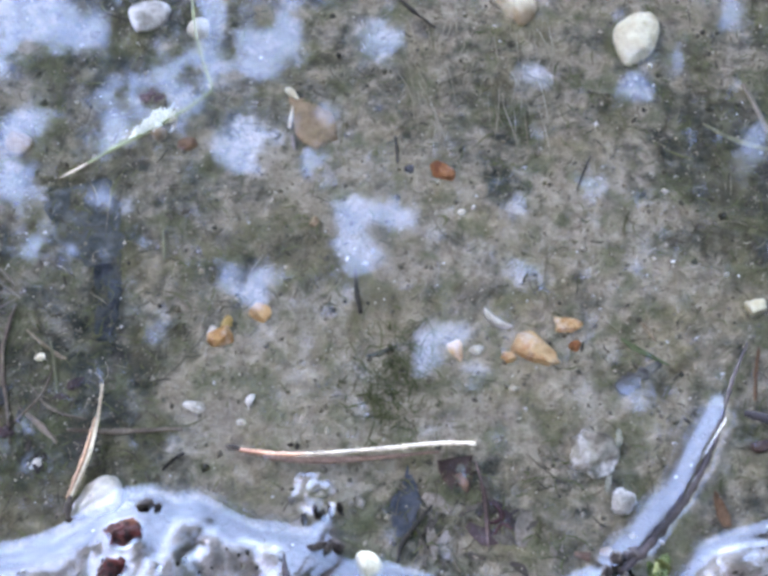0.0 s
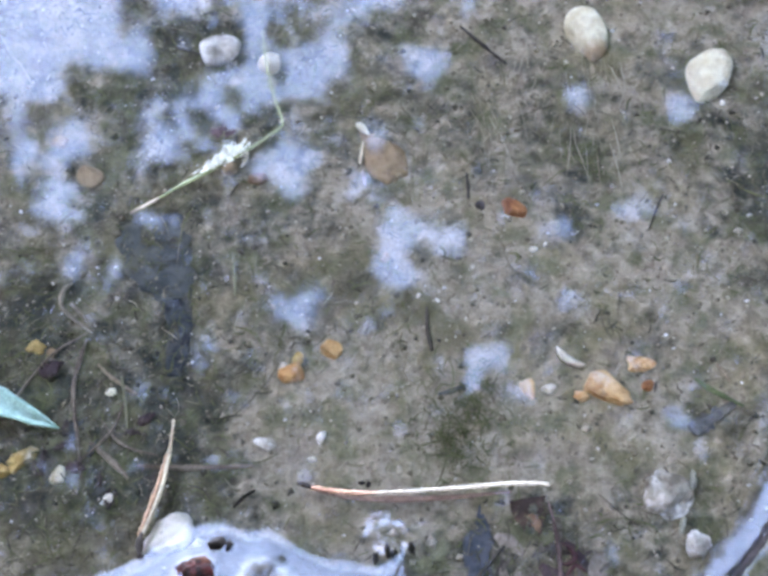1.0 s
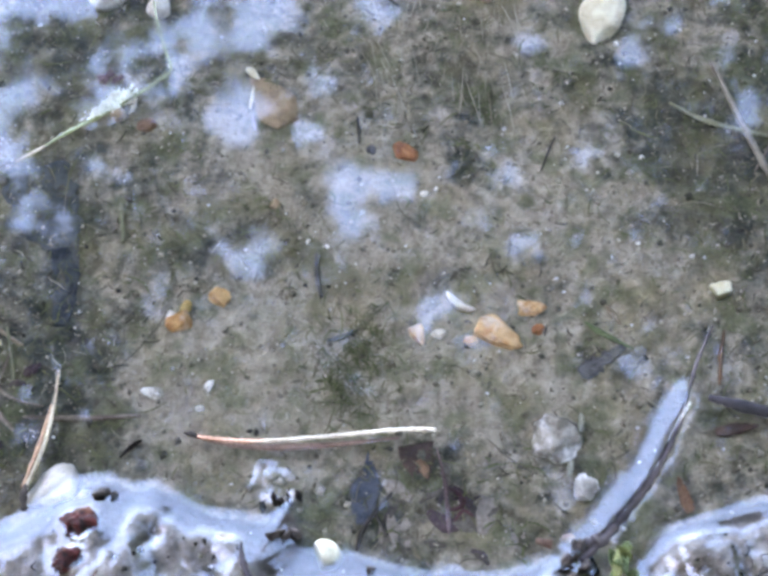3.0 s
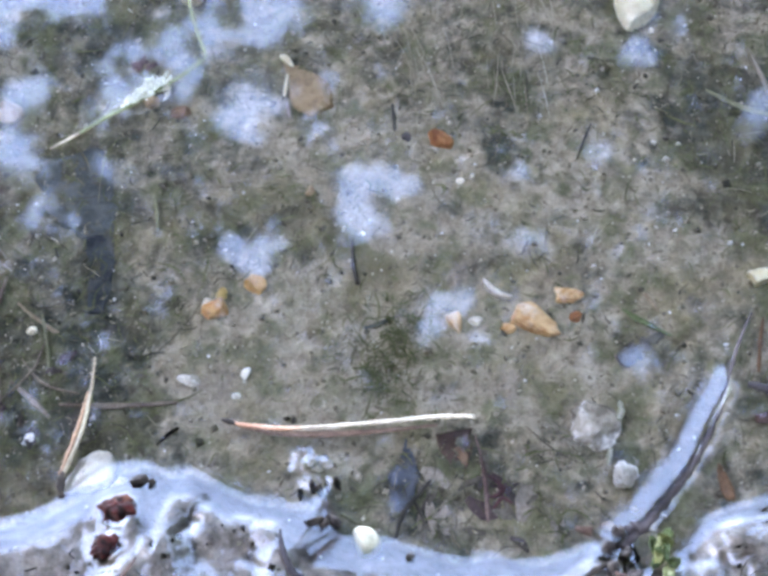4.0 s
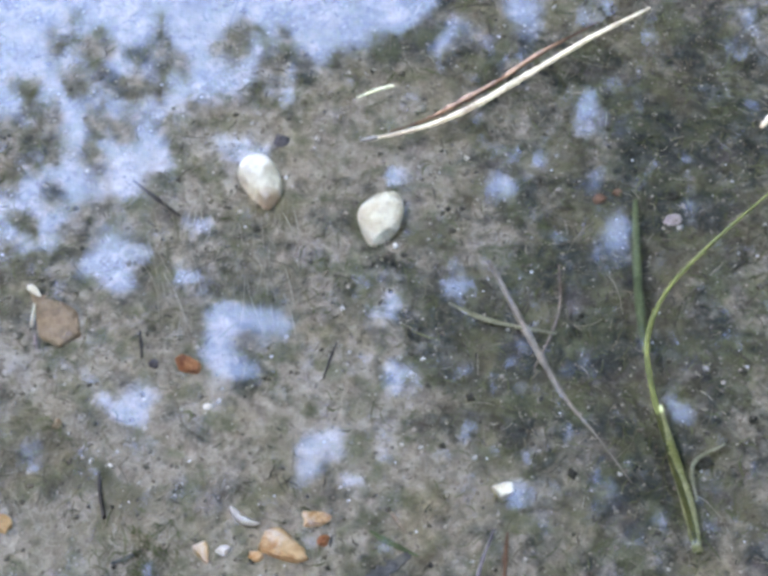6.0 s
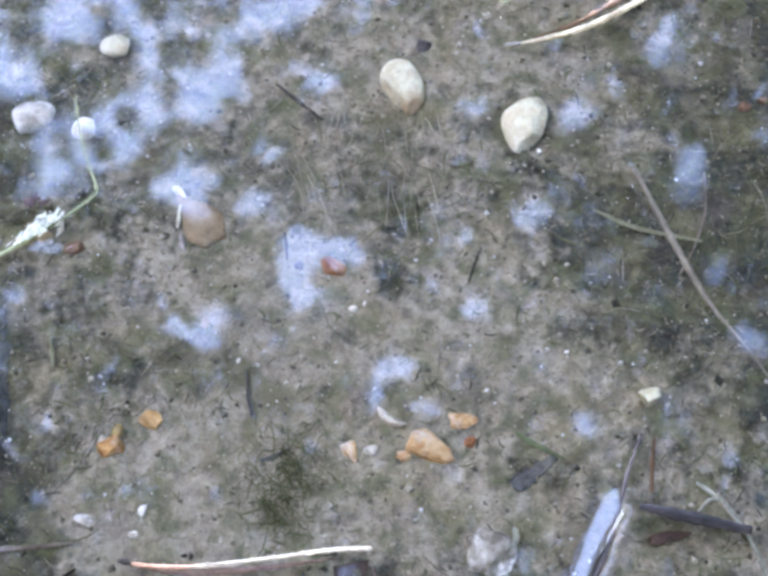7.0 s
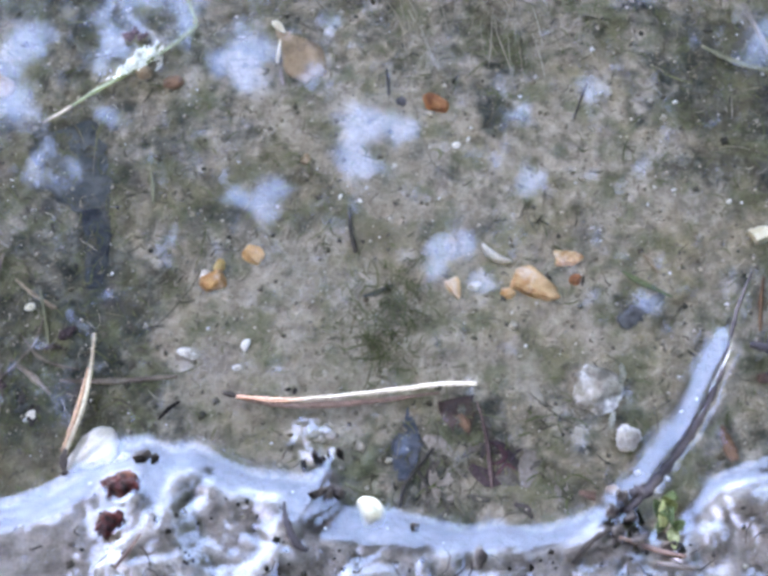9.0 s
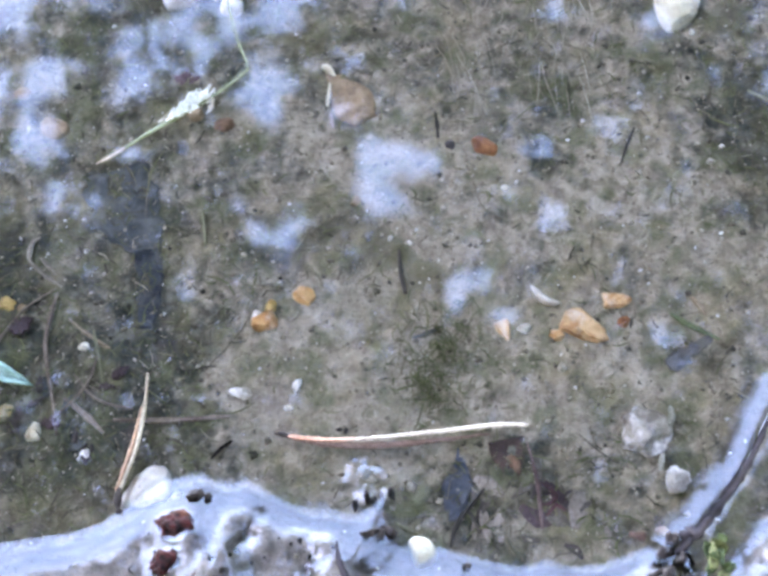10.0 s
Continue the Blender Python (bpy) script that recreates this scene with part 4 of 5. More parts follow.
for k, (px, py, qx, qy, w) in enumerate([(-0.0670, 0.0535, -0.0625, 0.0547, 0.0022), (-0.0652, 0.0520, -0.0638, 0.0563, 0.0018), (-0.0630, 0.0527, -0.0602, 0.0541, 0.0016)]):
    leaf_blade("leaf_scrap", (px, py), (qx, qy), w, PLUMLEAF, "dark wine-red leaf scrap floating by a white bud", LEVEL + 0.0004, LEVEL + 0.0008, 0.5, seed=240 + k, ragged=0.25)

twig = stem("twig", [(0.0905, -0.0205), (0.0866, -0.0292), (0.0846, -0.0350), (0.0805, -0.0470), (0.0757, -0.0562), (0.0695, -0.0652), (0.0622, -0.0740), (0.0560, -0.0800)],
            [0.0003, 0.0005, 0.0006, 0.0007, 0.0011, 0.0013, 0.0013, 0.0009], WETBARK, "dark wet twig breaking the water surface", "twig", 0.0006, True, 0.8, 0.2, 7)
tube("knot", laid([(0.0606, -0.0738), (0.0592, -0.0752), (0.0572, -0.0762)], 0.0010, True), [0.0007, 0.0017, 0.0011], WETBARK, twig, "dark broken knot", 0.8, 8, 0.3, 6, 71)
stem("root_strand", [(0.0575, -0.0745), (0.0560, -0.0790), (0.0535, -0.0830), (0.0528, -0.0890)], [0.0006, 0.0010, 0.0009, 0.0004], TWIG, "dark wet root hanging into the bank", "root", 0.0022, False, 1, 0.18, 81)
stem("root_strand", [(0.0585, -0.0765), (0.0600, -0.0810), (0.0570, -0.0850), (0.0590, -0.0900)], [0.0004, 0.0007, 0.0007, 0.0004], TWIG, "thin dark wet root on the bank", "root", 0.0024, False, 1, 0.18, 82)
stem("root_strand", [(0.0530, -0.0840), (0.0480, -0.0875), (0.0430, -0.0925)], [0.0006, 0.0008, 0.0004], TWIG, "dark wet root lying along the waterline", "root", 0.0026, False, 1, 0.18, 83)
stem("root_strand", [(-0.0545, -0.0841), (-0.0576, -0.0886), (-0.0603, -0.0920)], [0.0003, 0.0005, 0.0004], DARKLEAF, "reddish brown root strand lying on the wet bank", "root", 0.0022, False, 1, 0.1, 84)
stem("stick", [(0.0881, -0.0396), (0.0955, -0.0418), (0.1047, -0.0443), (0.114, -0.0468)], [0.0010, 0.0016, 0.0015, 0.0012], BLACKTWIG,
     "short thick blackish stick lying in the water", "stick", 0.0011, True, 0.9, 0.08, 8)
pale_root = stem("root_strand", [(0.1033, -0.0316), (0.1066, -0.0342), (0.1100, -0.0385), (0.1135, -0.0450), (0.1165, -0.052), (0.1175, -0.060)], [0.0004, 0.0007, 0.0008, 0.0007, 0.0006, 0.0005], PALEROOT,
     "pale forked root strand on the silt", "root", 0.0006, False, 1, 0.1, 9)
tube("fork", laid([(0.1082, -0.0362), (0.1056, -0.0367), (0.1029, -0.0391)], 0.0008), [0.0005, 0.0005, 0.0003], PALEROOT, pale_root, "", 1, 8, 0.1, 6, 10)
stem("red_stem", [(0.0229, -0.0500), (0.0241, -0.0548), (0.0250, -0.0594), (0.0255, -0.0655), (0.0258, -0.0716)], [0.0002, 0.0003, 0.0006, 0.0006, 0.0004], REDSTEM, "thin reddish brown stem on dark litter", "stem", 0.0010, False, 1, 0.1, 10)
stick = stem("long_stick", [(0.097, 0.0605), (0.1035, 0.043), (0.1085, 0.029), (0.113, 0.0170), (0.1200, 0.005), (0.127, -0.008)], [0.0006, 0.0010, 0.0010, 0.0007, 0.0003, 0.0002], PALESTICK,
             "long pale brown stick half sunk in silt", "stick", 0.0011, False, 1, 0.1, 11)
tube("side_blade", laid([(0.085, 0.0480), (0.092, 0.0440), (0.099, 0.0410), (0.113, 0.037)], 0.0012), [0.0003, 0.0009, 0.0008, 0.0004], OLIVE, stick, "pale greenish side blade", 0.3, 8, 0.1, 6, 12)
curved = stem("curved_straw", [(0.0680, 0.0990), (0.0829, 0.1023), (0.0957, 0.1078), (0.1121, 0.1178), (0.1326, 0.1306), (0.152, 0.141)], [0.0004, 0.0008, 0.0010, 0.0009, 0.0008, 0.0004], STRAWPALE,
              "long curved pale straw with a reddish strand, floating", "straw", 0.0003, True, 0.6, 0.06, 13)
tube("strand", laid([(0.0726, 0.1016), (0.0832, 0.1052), (0.094, 0.1111), (0.105, 0.1176), (0.118, 0.1268), (0.136, 0.1370)], -0.0004, True), [0.0003, 0.0006, 0.0009, 0.0009, 0.0008, 0.0003], DULLRED, curved, "reddish brown strand", 0.6, 8, 0.14, 6, 14)
tube("base", laid([(0.0640, 0.0985), (0.0665, 0.0988), (0.0690, 0.0992)], 0.0003, True), [0.0004, 0.0009, 0.0007], DIMTWIG, curved, "dark brown base", 0.8, 8, 0.1, 4, 15)
stem("straw_bit", [(0.0638, 0.1134), (0.0691, 0.1157), (0.0749, 0.1174)], [0.0003, 0.0006, 0.0003], OLIVE, "short yellowish straw bit floating", "straw", 0.0003, True, 0.5, 0.1, 15)
stem("dark_stem", [(-0.0077, 0.0040), (-0.0074, -0.002), (-0.0062, -0.0085)], [0.0003, 0.0006, 0.0005], DIMTWIG, "short dark plant stem standing in silt", "stem", 0.0012, False, 1, 0.05, 16)
stem("leaf_bit", [(-0.0045, -0.0205), (-0.001, -0.0195), (0.0035, -0.0178)], [0.0003, 0.0008, 0.0003], SLATESHEET, "small dark leaf scrap on pale silt", "leaf", 0.0008, False, 0.3, 0.05, 17)
stem("leaf_strip", [(0.0600, -0.016), (0.0630, -0.0182), (0.0670, -0.0210), (0.0715, -0.0240)], [0.0003, 0.0008, 0.0007, 0.0003], DEEPGRASS, "short dull green leaf strip on silt", "leaf", 0.0009, False, 0.3, 0.05, 18)
stem("bark_strip", [(-0.079, -0.0410), (-0.066, -0.0418), (-0.050, -0.0405)], [0.0004, 0.0009, 0.0004], BARKY, "thin dark brown stem lying across silt", "stem", 0.0006, False, 0.8, 0.12, 19)
stem("bark_strip", [(-0.092, -0.0345), (-0.086, -0.0395), (-0.081, -0.0445)], [0.0004, 0.0010, 0.0004], BARKY, "short brown bark strip on silt", "bark", 0.0006, False, 0.6, 0.12, 20)
stem("root_strand", [(-0.0923, -0.0127), (-0.0883, -0.0166), (-0.0834, -0.0200), (-0.0810, -0.0215)], [0.0003, 0.0005, 0.0005, 0.0003], STRAW, "thin pale root strand on silt", "root", 0.0008, False, 1, 0.12, 21)
stem("root_strand", [(-0.1014, 0.0103), (-0.1035, 0.0087), (-0.1040, 0.0045), (-0.1018, 0.0015), (-0.0982, -0.0016), (-0.0946, -0.0041)], [0.0004, 0.0007, 0.0006, 0.0005, 0.0005, 0.0003], PALESTICK, "hooked pale root strand on silt", "root", 0.0014, False, 1, 0.12, 22)
stem("twig", [(0.0022, 0.0450), (0.0026, 0.0410), (0.0028, 0.0365)], [0.0003, 0.0005, 0.0003], DIMTWIG, "short dark twig lying on silt", "twig", 0.0008, False, 1, 0.12, 23)
stem("twig", [(-0.0540, -0.0520), (-0.0515, -0.0495), (-0.0490, -0.0475)], [0.0003, 0.0006, 0.0003], TWIG, "short dark twig near the waterline", "twig", 0.0012, False, 1, 0.12, 24)
stem("twig", [(-0.0222, -0.0765), (-0.0215, -0.0815), (-0.0190, -0.0870), (-0.0165, -0.0885)], [0.0003, 0.0007, 0.0010, 0.0006], BLACKTWIG, "curved black twig on the wet bank", "twig", 0.0024, False, 1, 0.1, 25)
stem("straw_bit", [(0.0578, -0.0418), (0.0580, -0.0448), (0.0574, -0.0472)], [0.0004, 0.0008, 0.0006], PALEROOT, "tiny pale straw bit leaning on a grey rock", "straw", 0.0040, False, 1, 0.2, 26)
stem("straw_bit", [(0.0553, -0.0538), (0.0549, -0.0558), (0.0546, -0.0578)], [0.0005, 0.0008, 0.0005], PALEROOT, "tiny pale straw bit beside a grey rock", "straw", 0.0018, False, 1, 0.15, 27)
stem("straw_bit", [(0.0618, -0.0928), (0.0660, -0.0938), (0.0704, -0.0947)], [0.0004, 0.0007, 0.0005], DUSKLEAF, "brownish straw lying on the wet bank", "straw", 0.0024, False, 0.8, 0.1, 85)
stem("straw_bit", [(0.0540, -0.0868), (0.0589, -0.0882), (0.0635, -0.0902), (0.0685, -0.0918)], [0.0004, 0.0007, 0.0007, 0.0004], DARKLEAF, "dull reddish straw lying on the wet bank", "straw", 0.0024, False, 0.8, 0.1, 28)
stem("straw_bit", [(0.0462, -0.0730), (0.0500, -0.0738)], [0.0007, 0.0012], DULLORANGE, "short reddish brown straw on silt", "straw", 0.0010, False, 0.7, 0.1, 29)
stem("red_stem", [(0.0942, -0.0195), (0.0930, -0.0265), (0.0922, -0.0335)], [0.0003, 0.0006, 0.0004], DULLRED, "thin rust-red stem lying on silt", "stem", 0.0009, False, 0.8, 0.15, 75)
stem("root_strand", [(-0.0590, 0.0165), (-0.0585, 0.0120), (-0.0580, 0.0075)], [0.0003, 0.0006, 0.0003], OLIVE, "short olive root strand with a pale tip", "root", 0.0010, False, 1, 0.12, 76)
stem("root_strand", [(-0.0855, -0.0166), (-0.0831, -0.0273), (-0.0821, -0.0331)], [0.0003, 0.0005, 0.0003], OLIVE, "thin olive root strand on dark silt", "root", 0.0010, False, 1, 0.12, 77)
stem("twig", [(0.0505, 0.0275), (0.0525, 0.033), (0.0545, 0.0375)], [0.0002, 0.0003, 0.0002], DIMTWIG, "thin dark bent twig on silt", "twig", 0.0008, False, 1, 0.1, 30)

stem("root_strand", [(-0.0959, -0.0057), (-0.0970, -0.0117), (-0.0980, -0.0187), (-0.0965, -0.0274), (-0.0947, -0.0351), (-0.0930, -0.0445)], [0.0003, 0.0006, 0.0006, 0.0005, 0.0004, 0.0003], BARKY, "long thin greyish root strand on silt", "root", 0.0010, False, 1, 0.1, 63)
stem("root_strand", [(-0.0960, -0.004), (-0.1040, -0.010), (-0.1100, -0.019), (-0.1160, -0.030)], [0.0002, 0.0004, 0.0004, 0.0002], BARKY, "thin curved brown root strand on silt", "root", 0.0010, False, 1, 0.1, 64)
stem("root_strand", [(-0.1012, 0.0048), (-0.0991, 0.0025), (-0.0964, -0.0006)], [0.0004, 0.0006, 0.0003], PALESTICK, "small straight pale root strand on silt", "root", 0.0014, False, 1, 0.1, 65)
stem("root_strand", [(-0.0950, -0.0405), (-0.0900, -0.0360), (-0.0860, -0.0300), (-0.0840, -0.0230)], [0.0002, 0.0004, 0.0004, 0.0002], BARKY, "thin brown root strand on dark silt", "root", 0.0010, False, 1, 0.1, 66)
stem("root_strand", [(-0.0900, -0.0280), (-0.0850, -0.0340), (-0.0800, -0.0370), (-0.0740, -0.0385)], [0.0002, 0.0004, 0.0004, 0.0002], BARKY, "thin bent brown root strand on dark silt", "root", 0.0010, False, 1, 0.1, 67)
stem("straw_bit", [(-0.1240, -0.0175), (-0.1205, -0.0150), (-0.1175, -0.0125)], [0.0004, 0.0007, 0.0004], FLUFF, "small white straw bit beside a green leaf", "straw", 0.0016, True, 0.6, 0.1, 68)
stem("straw_bit", [(0.1770, 0.0960), (0.1810, 0.1000), (0.1850, 0.1040)], [0.0005, 0.0010, 0.0005], STRAW, "short pale straw bit floating", "straw", 0.0004, True, 0.6, 0.1, 69)
stem("leaf_bit", [(0.0655, -0.0113), (0.0671, -0.0136), (0.0687, -0.017)], [0.0003, 0.0008, 0.0003], STRAW, "tiny pinkish straw bit on silt", "straw", 0.0008, False, 0.5, 0.1, 70)
stem("root_strand", [(0.1060, 0.0270), (0.1110, 0.0360), (0.1150, 0.0460), (0.1160, 0.0580)], [0.0003, 0.0004, 0.0004, 0.0003], BARKY, "faint thin root strand on dark silt", "root", 0.0010, False, 1, 0.1, 71)
stem("twig", [(0.0320, 0.0990), (0.0335, 0.0960), (0.0345, 0.0930)], [0.0003, 0.0006, 0.0003], TWIG, "tiny dark twig beside a cream pebble", "twig", 0.0010, False, 1, 0.1, 72)
stem("twig", [(0.0000, 0.0930), (0.0060, 0.0870), (0.0130, 0.0810)], [0.0003, 0.0007, 0.0003], DIMTWIG, "dark sunken twig under reflected sky", "twig", 0.0008, False, 0.8, 0.12, 73)


# ---- leaves ----
leaf_blade("green_leaf", (-0.150, -0.012), (-0.0985, -0.0335), 0.0098, MINT, "pale mint-green leaf blade dipping into the water", 0.009, 0.0055, 0.2, seed=2)
stem("red_stem", [(0.0258, -0.0602), (0.0281, -0.0615), (0.0291, -0.0640), (0.0277, -0.0653), (0.0256, -0.0656)], [0.0003, 0.0006, 0.0007, 0.0006, 0.0003], WINESTEM, "dark red stem scrap on dark litter", "stem", 0.0008, False, 0.7, 0.2, 61)
stem("red_stem", [(0.0270, -0.0685), (0.0292, -0.0660), (0.0315, -0.0672)], [0.0003, 0.0006, 0.0003], WINESTEM, "dark red bent stem scrap on dark litter", "stem", 0.0008, False, 0.7, 0.2, 62)
leaf_blade("leaf_scrap", (0.0826, -0.0672), (0.0798, -0.0590), 0.0030, DULLRED, "pointed reddish brown leaf scrap by the bank", 0.0025, 0.0046, 0.1, seed=6)
leaf_blade("leaf_scrap", (0.0902, -0.0462), (0.1007, -0.0447), 0.0030, DARKLEAF, "dull rust-brown leaf scrap under a black stick", 0.0010, 0.0012, 0.1, seed=7)

def sunken_sheet(name, line, halves, material, seed, parent=None):
    """A limp flat thing on the bed: a middle line, half widths along it, torn margins."""
    mid = spline([(x, y, 0) for x, y in line], 7)[:, :2]
    half = np.interp(np.linspace(0, 1, len(mid)), np.linspace(0, 1, len(halves)), halves)
    ahead = np.gradient(mid, axis=0)
    side = np.stack([ahead[:, 1], -ahead[:, 0]], -1) / np.linalg.norm(ahead, axis=1)[:, None]
    cols = 10
    v = np.linspace(-1, 1, cols + 1)
    torn = 1 + 0.16 * vnoise(mid[:, 0], mid[:, 1], 0.0025, seed)[:, None] * np.sign(v) + 0.10 * vnoise(mid[:, 1] * 3, mid[:, 0] * 3, 0.004, seed + 1)[:, None]
    p = mid[:, None] + side[:, None] * (half[:, None] * v[None] * torn)[:, :, None]
    z = ground_height(p[..., 0].ravel(), p[..., 1].ravel()) + 0.0003 + 0.0005 * vnoise(p[..., 0].ravel(), p[..., 1].ravel(), 0.004, seed + 2)
    verts = np.concatenate([p.reshape(-1, 2), z[:, None]], 1)
    faces = [(i * (cols + 1) + j, i * (cols + 1) + j + 1, (i + 1) * (cols + 1) + j + 1, (i + 1) * (cols + 1) + j) for i in range(len(mid) - 1) for j in range(cols)]
    ob = mesh_object(name, verts, faces, material, parent)
    mod = ob.modifiers.new("thick", "SOLIDIFY")
    mod.thickness = 0.0004
    return ob


# broad dark slate sheet narrowing to a strip, laid on the bed
rotten = tagged(sunken_sheet("rotten_leaf", [(-0.0832, 0.0302), (-0.0815, 0.0240), (-0.0786, 0.0170), (-0.0748, 0.0105), (-0.0728, 0.0060)], [0.0080, 0.0094, 0.0088, 0.0062, 0.0036], SLATESHEET, 8), "smooth slate-grey sheet sunk on dark silt", "leaf")
sunken_sheet("stalk", [(-0.0733, 0.0065), (-0.0723, 0.0000), (-0.0720, -0.0080), (-0.0722, -0.0160)], [0.0038, 0.0032, 0.0030, 0.0018], SLATESTRIP, 19, rotten)
leaf_blade("leaf_scrap", (0.0584, -0.0304), (0.0701, -0.0228), 0.0046, GREYLEAF, "flat slate-grey leaf scrap on silt", -0.0004, 0.0003, 0.05, seed=10, ragged=0.35)

tagged(sunken_sheet("leaf_scrap", [(0.0066, -0.0500), (0.0066, -0.0546), (0.0060, -0.0589), (0.0054, -0.0638), (0.0045, -0.0690)], [0.0004, 0.0015, 0.0036, 0.0032, 0.0012], BLUELEAF, 11), "pointed slate-blue rotten leaf among litter", "leaf")
tagged(sunken_sheet("leaf_scrap", [(0.0176, -0.0488), (0.0182, -0.0530), (0.0190, -0.0565), (0.0196, -0.0605)], [0.0046, 0.0038, 0.0024, 0.0006], DARKLEAF, 12), "dark brown leaf scrap under a pine needle", "leaf")
tagged(sunken_sheet("leaf_scrap", [(0.0100, -0.0584), (0.0130, -0.0602), (0.0169, -0.0632)], [0.0008, 0.0020, 0.0005], PALELITTER, 13), "small pale brown leaf scrap among litter", "leaf")
tagged(sunken_sheet("leaf_scrap", [(0.0118, -0.0652), (0.0124, -0.0695), (0.0131, -0.0748)], [0.0006, 0.0013, 0.0006], PALELITTER, 14), "narrow pale brown leaf strip among litter", "leaf")
tagged(sunken_sheet("leaf_scrap", [(0.0156, -0.0660), (0.0154, -0.0700), (0.0160, -0.0745)], [0.0006, 0.0011, 0.0006], PALELITTER, 15), "narrow crumpled tan leaf strip among litter", "leaf")
tagged(sunken_sheet("leaf_scrap", [(0.0350, -0.0622), (0.0346, -0.0665), (0.0336, -0.0714)], [0.0010, 0.0026, 0.0010], PALELITTER, 16), "crumpled pale brown leaf scrap among litter", "leaf")
tagged(sunken_sheet("leaf_scrap", [(0.0208, -0.0660), (0.0250, -0.0690), (0.0296, -0.0694)], [0.0008, 0.0022, 0.0008], PLUMLEAF, 17), "dark plum-red leaf scrap among litter", "leaf")
tagged(sunken_sheet("leaf_scrap", [(0.0262, -0.0600), (0.0290, -0.0630), (0.0312, -0.0650)], [0.0010, 0.0024, 0.0008], PLUMLEAF, 18), "dark wine-red leaf scrap beside a thin stem", "leaf")
stem("twig", [(0.0041, -0.0758), (0.0053, -0.0711), (0.0082, -0.0663), (0.0123, -0.0615)], [0.0004, 0.0006, 0.0005, 0.0003], DIMTWIG, "thin dark twig across a sunken leaf", "twig", 0.0014, False, 1, 0.12, 78)
stem("twig", [(0.0082, -0.0663), (0.0096, -0.0690), (0.0110, -0.0725)], [0.0004, 0.0004, 0.0003], DIMTWIG, "short dark twig among sunken leaves", "twig", 0.0012, False, 1, 0.12, 79)
stem("straw_bit", [(-0.0090, -0.0693), (-0.0065, -0.0708), (-0.0037, -0.0723)], [0.0003, 0.0006, 0.0003], OLIVE, "short yellow-green straw bit by the waterline", "straw", 0.0010, False, 0.6, 0.1, 86)

# decayed leaves heaped by the waterline
r3 = np.random.default_rng(23)
for k in range(26):
    px, py = 0.024 + r3.uniform(-0.018, 0.018), -0.0665 + r3.uniform(-0.009, 0.008)
    a, l = r3.uniform(0, 6.28), r3.uniform(0.0030, 0.0062)
    if float(beyond(np.array([px]), np.array([py]), BRINK)[0]) < 0.004:
        continue
    ex, ey = px + l * math.cos(a), py + l * math.sin(a)
    kind, word = ((DUSKLEAF, "dark brown"), (LITTERBROWN, "brown"), (PALELITTER, "pale brown"), (LITTERBROWN, "brown"))[k % 4]
    half = l * r3.uniform(0.13, 0.24)
    tagged(sunken_sheet("leaf_scrap", [(px, py), ((px + ex) / 2 + r3.normal(0, 0.0004), (py + ey) / 2 + r3.normal(0, 0.0004)), (ex, ey)], [half * 0.4, half, half * 0.3], kind, 300 + k), "torn " + word + " leaf scrap decaying by the waterline", "leaf", "leaf litter by the waterline")

for k in range(16):
    px, py = -0.093 + r3.uniform(-0.017, 0.014), -0.036 + r3.uniform(-0.012, 0.010)
    a, l = r3.uniform(0, 6.28), r3.uniform(0.0030, 0.0062)
    z = max(on_bed(px + u * l * math.cos(a), py + u * l * math.sin(a)) for u in (0, 0.5, 1)) + 0.0002
    kind, word = ((PLUMLEAF, "plum-brown"), (DUSKLEAF, "dark brown"), (SLATESHEET, "slate-grey"), (DUSKLEAF, "dark brown"))[k % 4]
    tagged(leaf_blade("leaf_scrap", (px, py), (px + l * math.cos(a), py + l * math.sin(a)), l * r3.uniform(0.25, 0.5), kind, "", z, z + 0.0004, 0.15, seed=340 + k, ragged=0.25), "torn " + word + " leaf scrap sunk among roots", "leaf", "sunken leaf litter among roots")
leaf_blade("leaf_scrap", (-0.1065, -0.0165), (-0.1010, -0.0130), 0.0040, PLUMLEAF, "wine-red rotten leaf scrap on dark silt", 0.0008, 0.0010, 0.1, seed=361, ragged=0.3)

# water grass at the edge of the stick
grass_plant = thing("water_grass", 0.1405, -0.025, on_bed(0.1405, -0.025), "bright green grass blades bending out of shallow water", "grass")


def blade(points, widths, material, seed):
    pts = [(x - 0.1405, y + 0.025, z - grass_plant.location.z) for x, y, z in points]
    tube("blade", pts, widths, material, grass_plant, "", 0.35, 8, 0.04, 8, seed)


blade([(0.1412, -0.0275, 0.000), (0.1394, -0.0150, 0.0025), (0.1369, -0.0010, 0.0045), (0.1350, 0.0130, 0.0062), (0.1352, 0.0290, 0.0070), (0.1420, 0.0430, 0.0080), (0.1555, 0.0560, 0.0095), (0.1760, 0.0720, 0.0120)],
      [0.0007, 0.0008, 0.0008, 0.0008, 0.0007, 0.0006, 0.0005, 0.0004], GRASS, 41)
blade([(0.1410, -0.0270, 0.0000), (0.1400, -0.0140, 0.0020), (0.1378, -0.0020, 0.0042), (0.1360, 0.0110, 0.0060)], [0.0013, 0.0018, 0.0016, 0.0006], PALEBLADE, 42)
blade([(0.1350, 0.0270, 0.0050), (0.1352, 0.0380, 0.0045), (0.1365, 0.0550, 0.0035), (0.1390, 0.0760, 0.0030)], [0.0010, 0.0013, 0.0013, 0.0007], DEEPGRASS, 43)
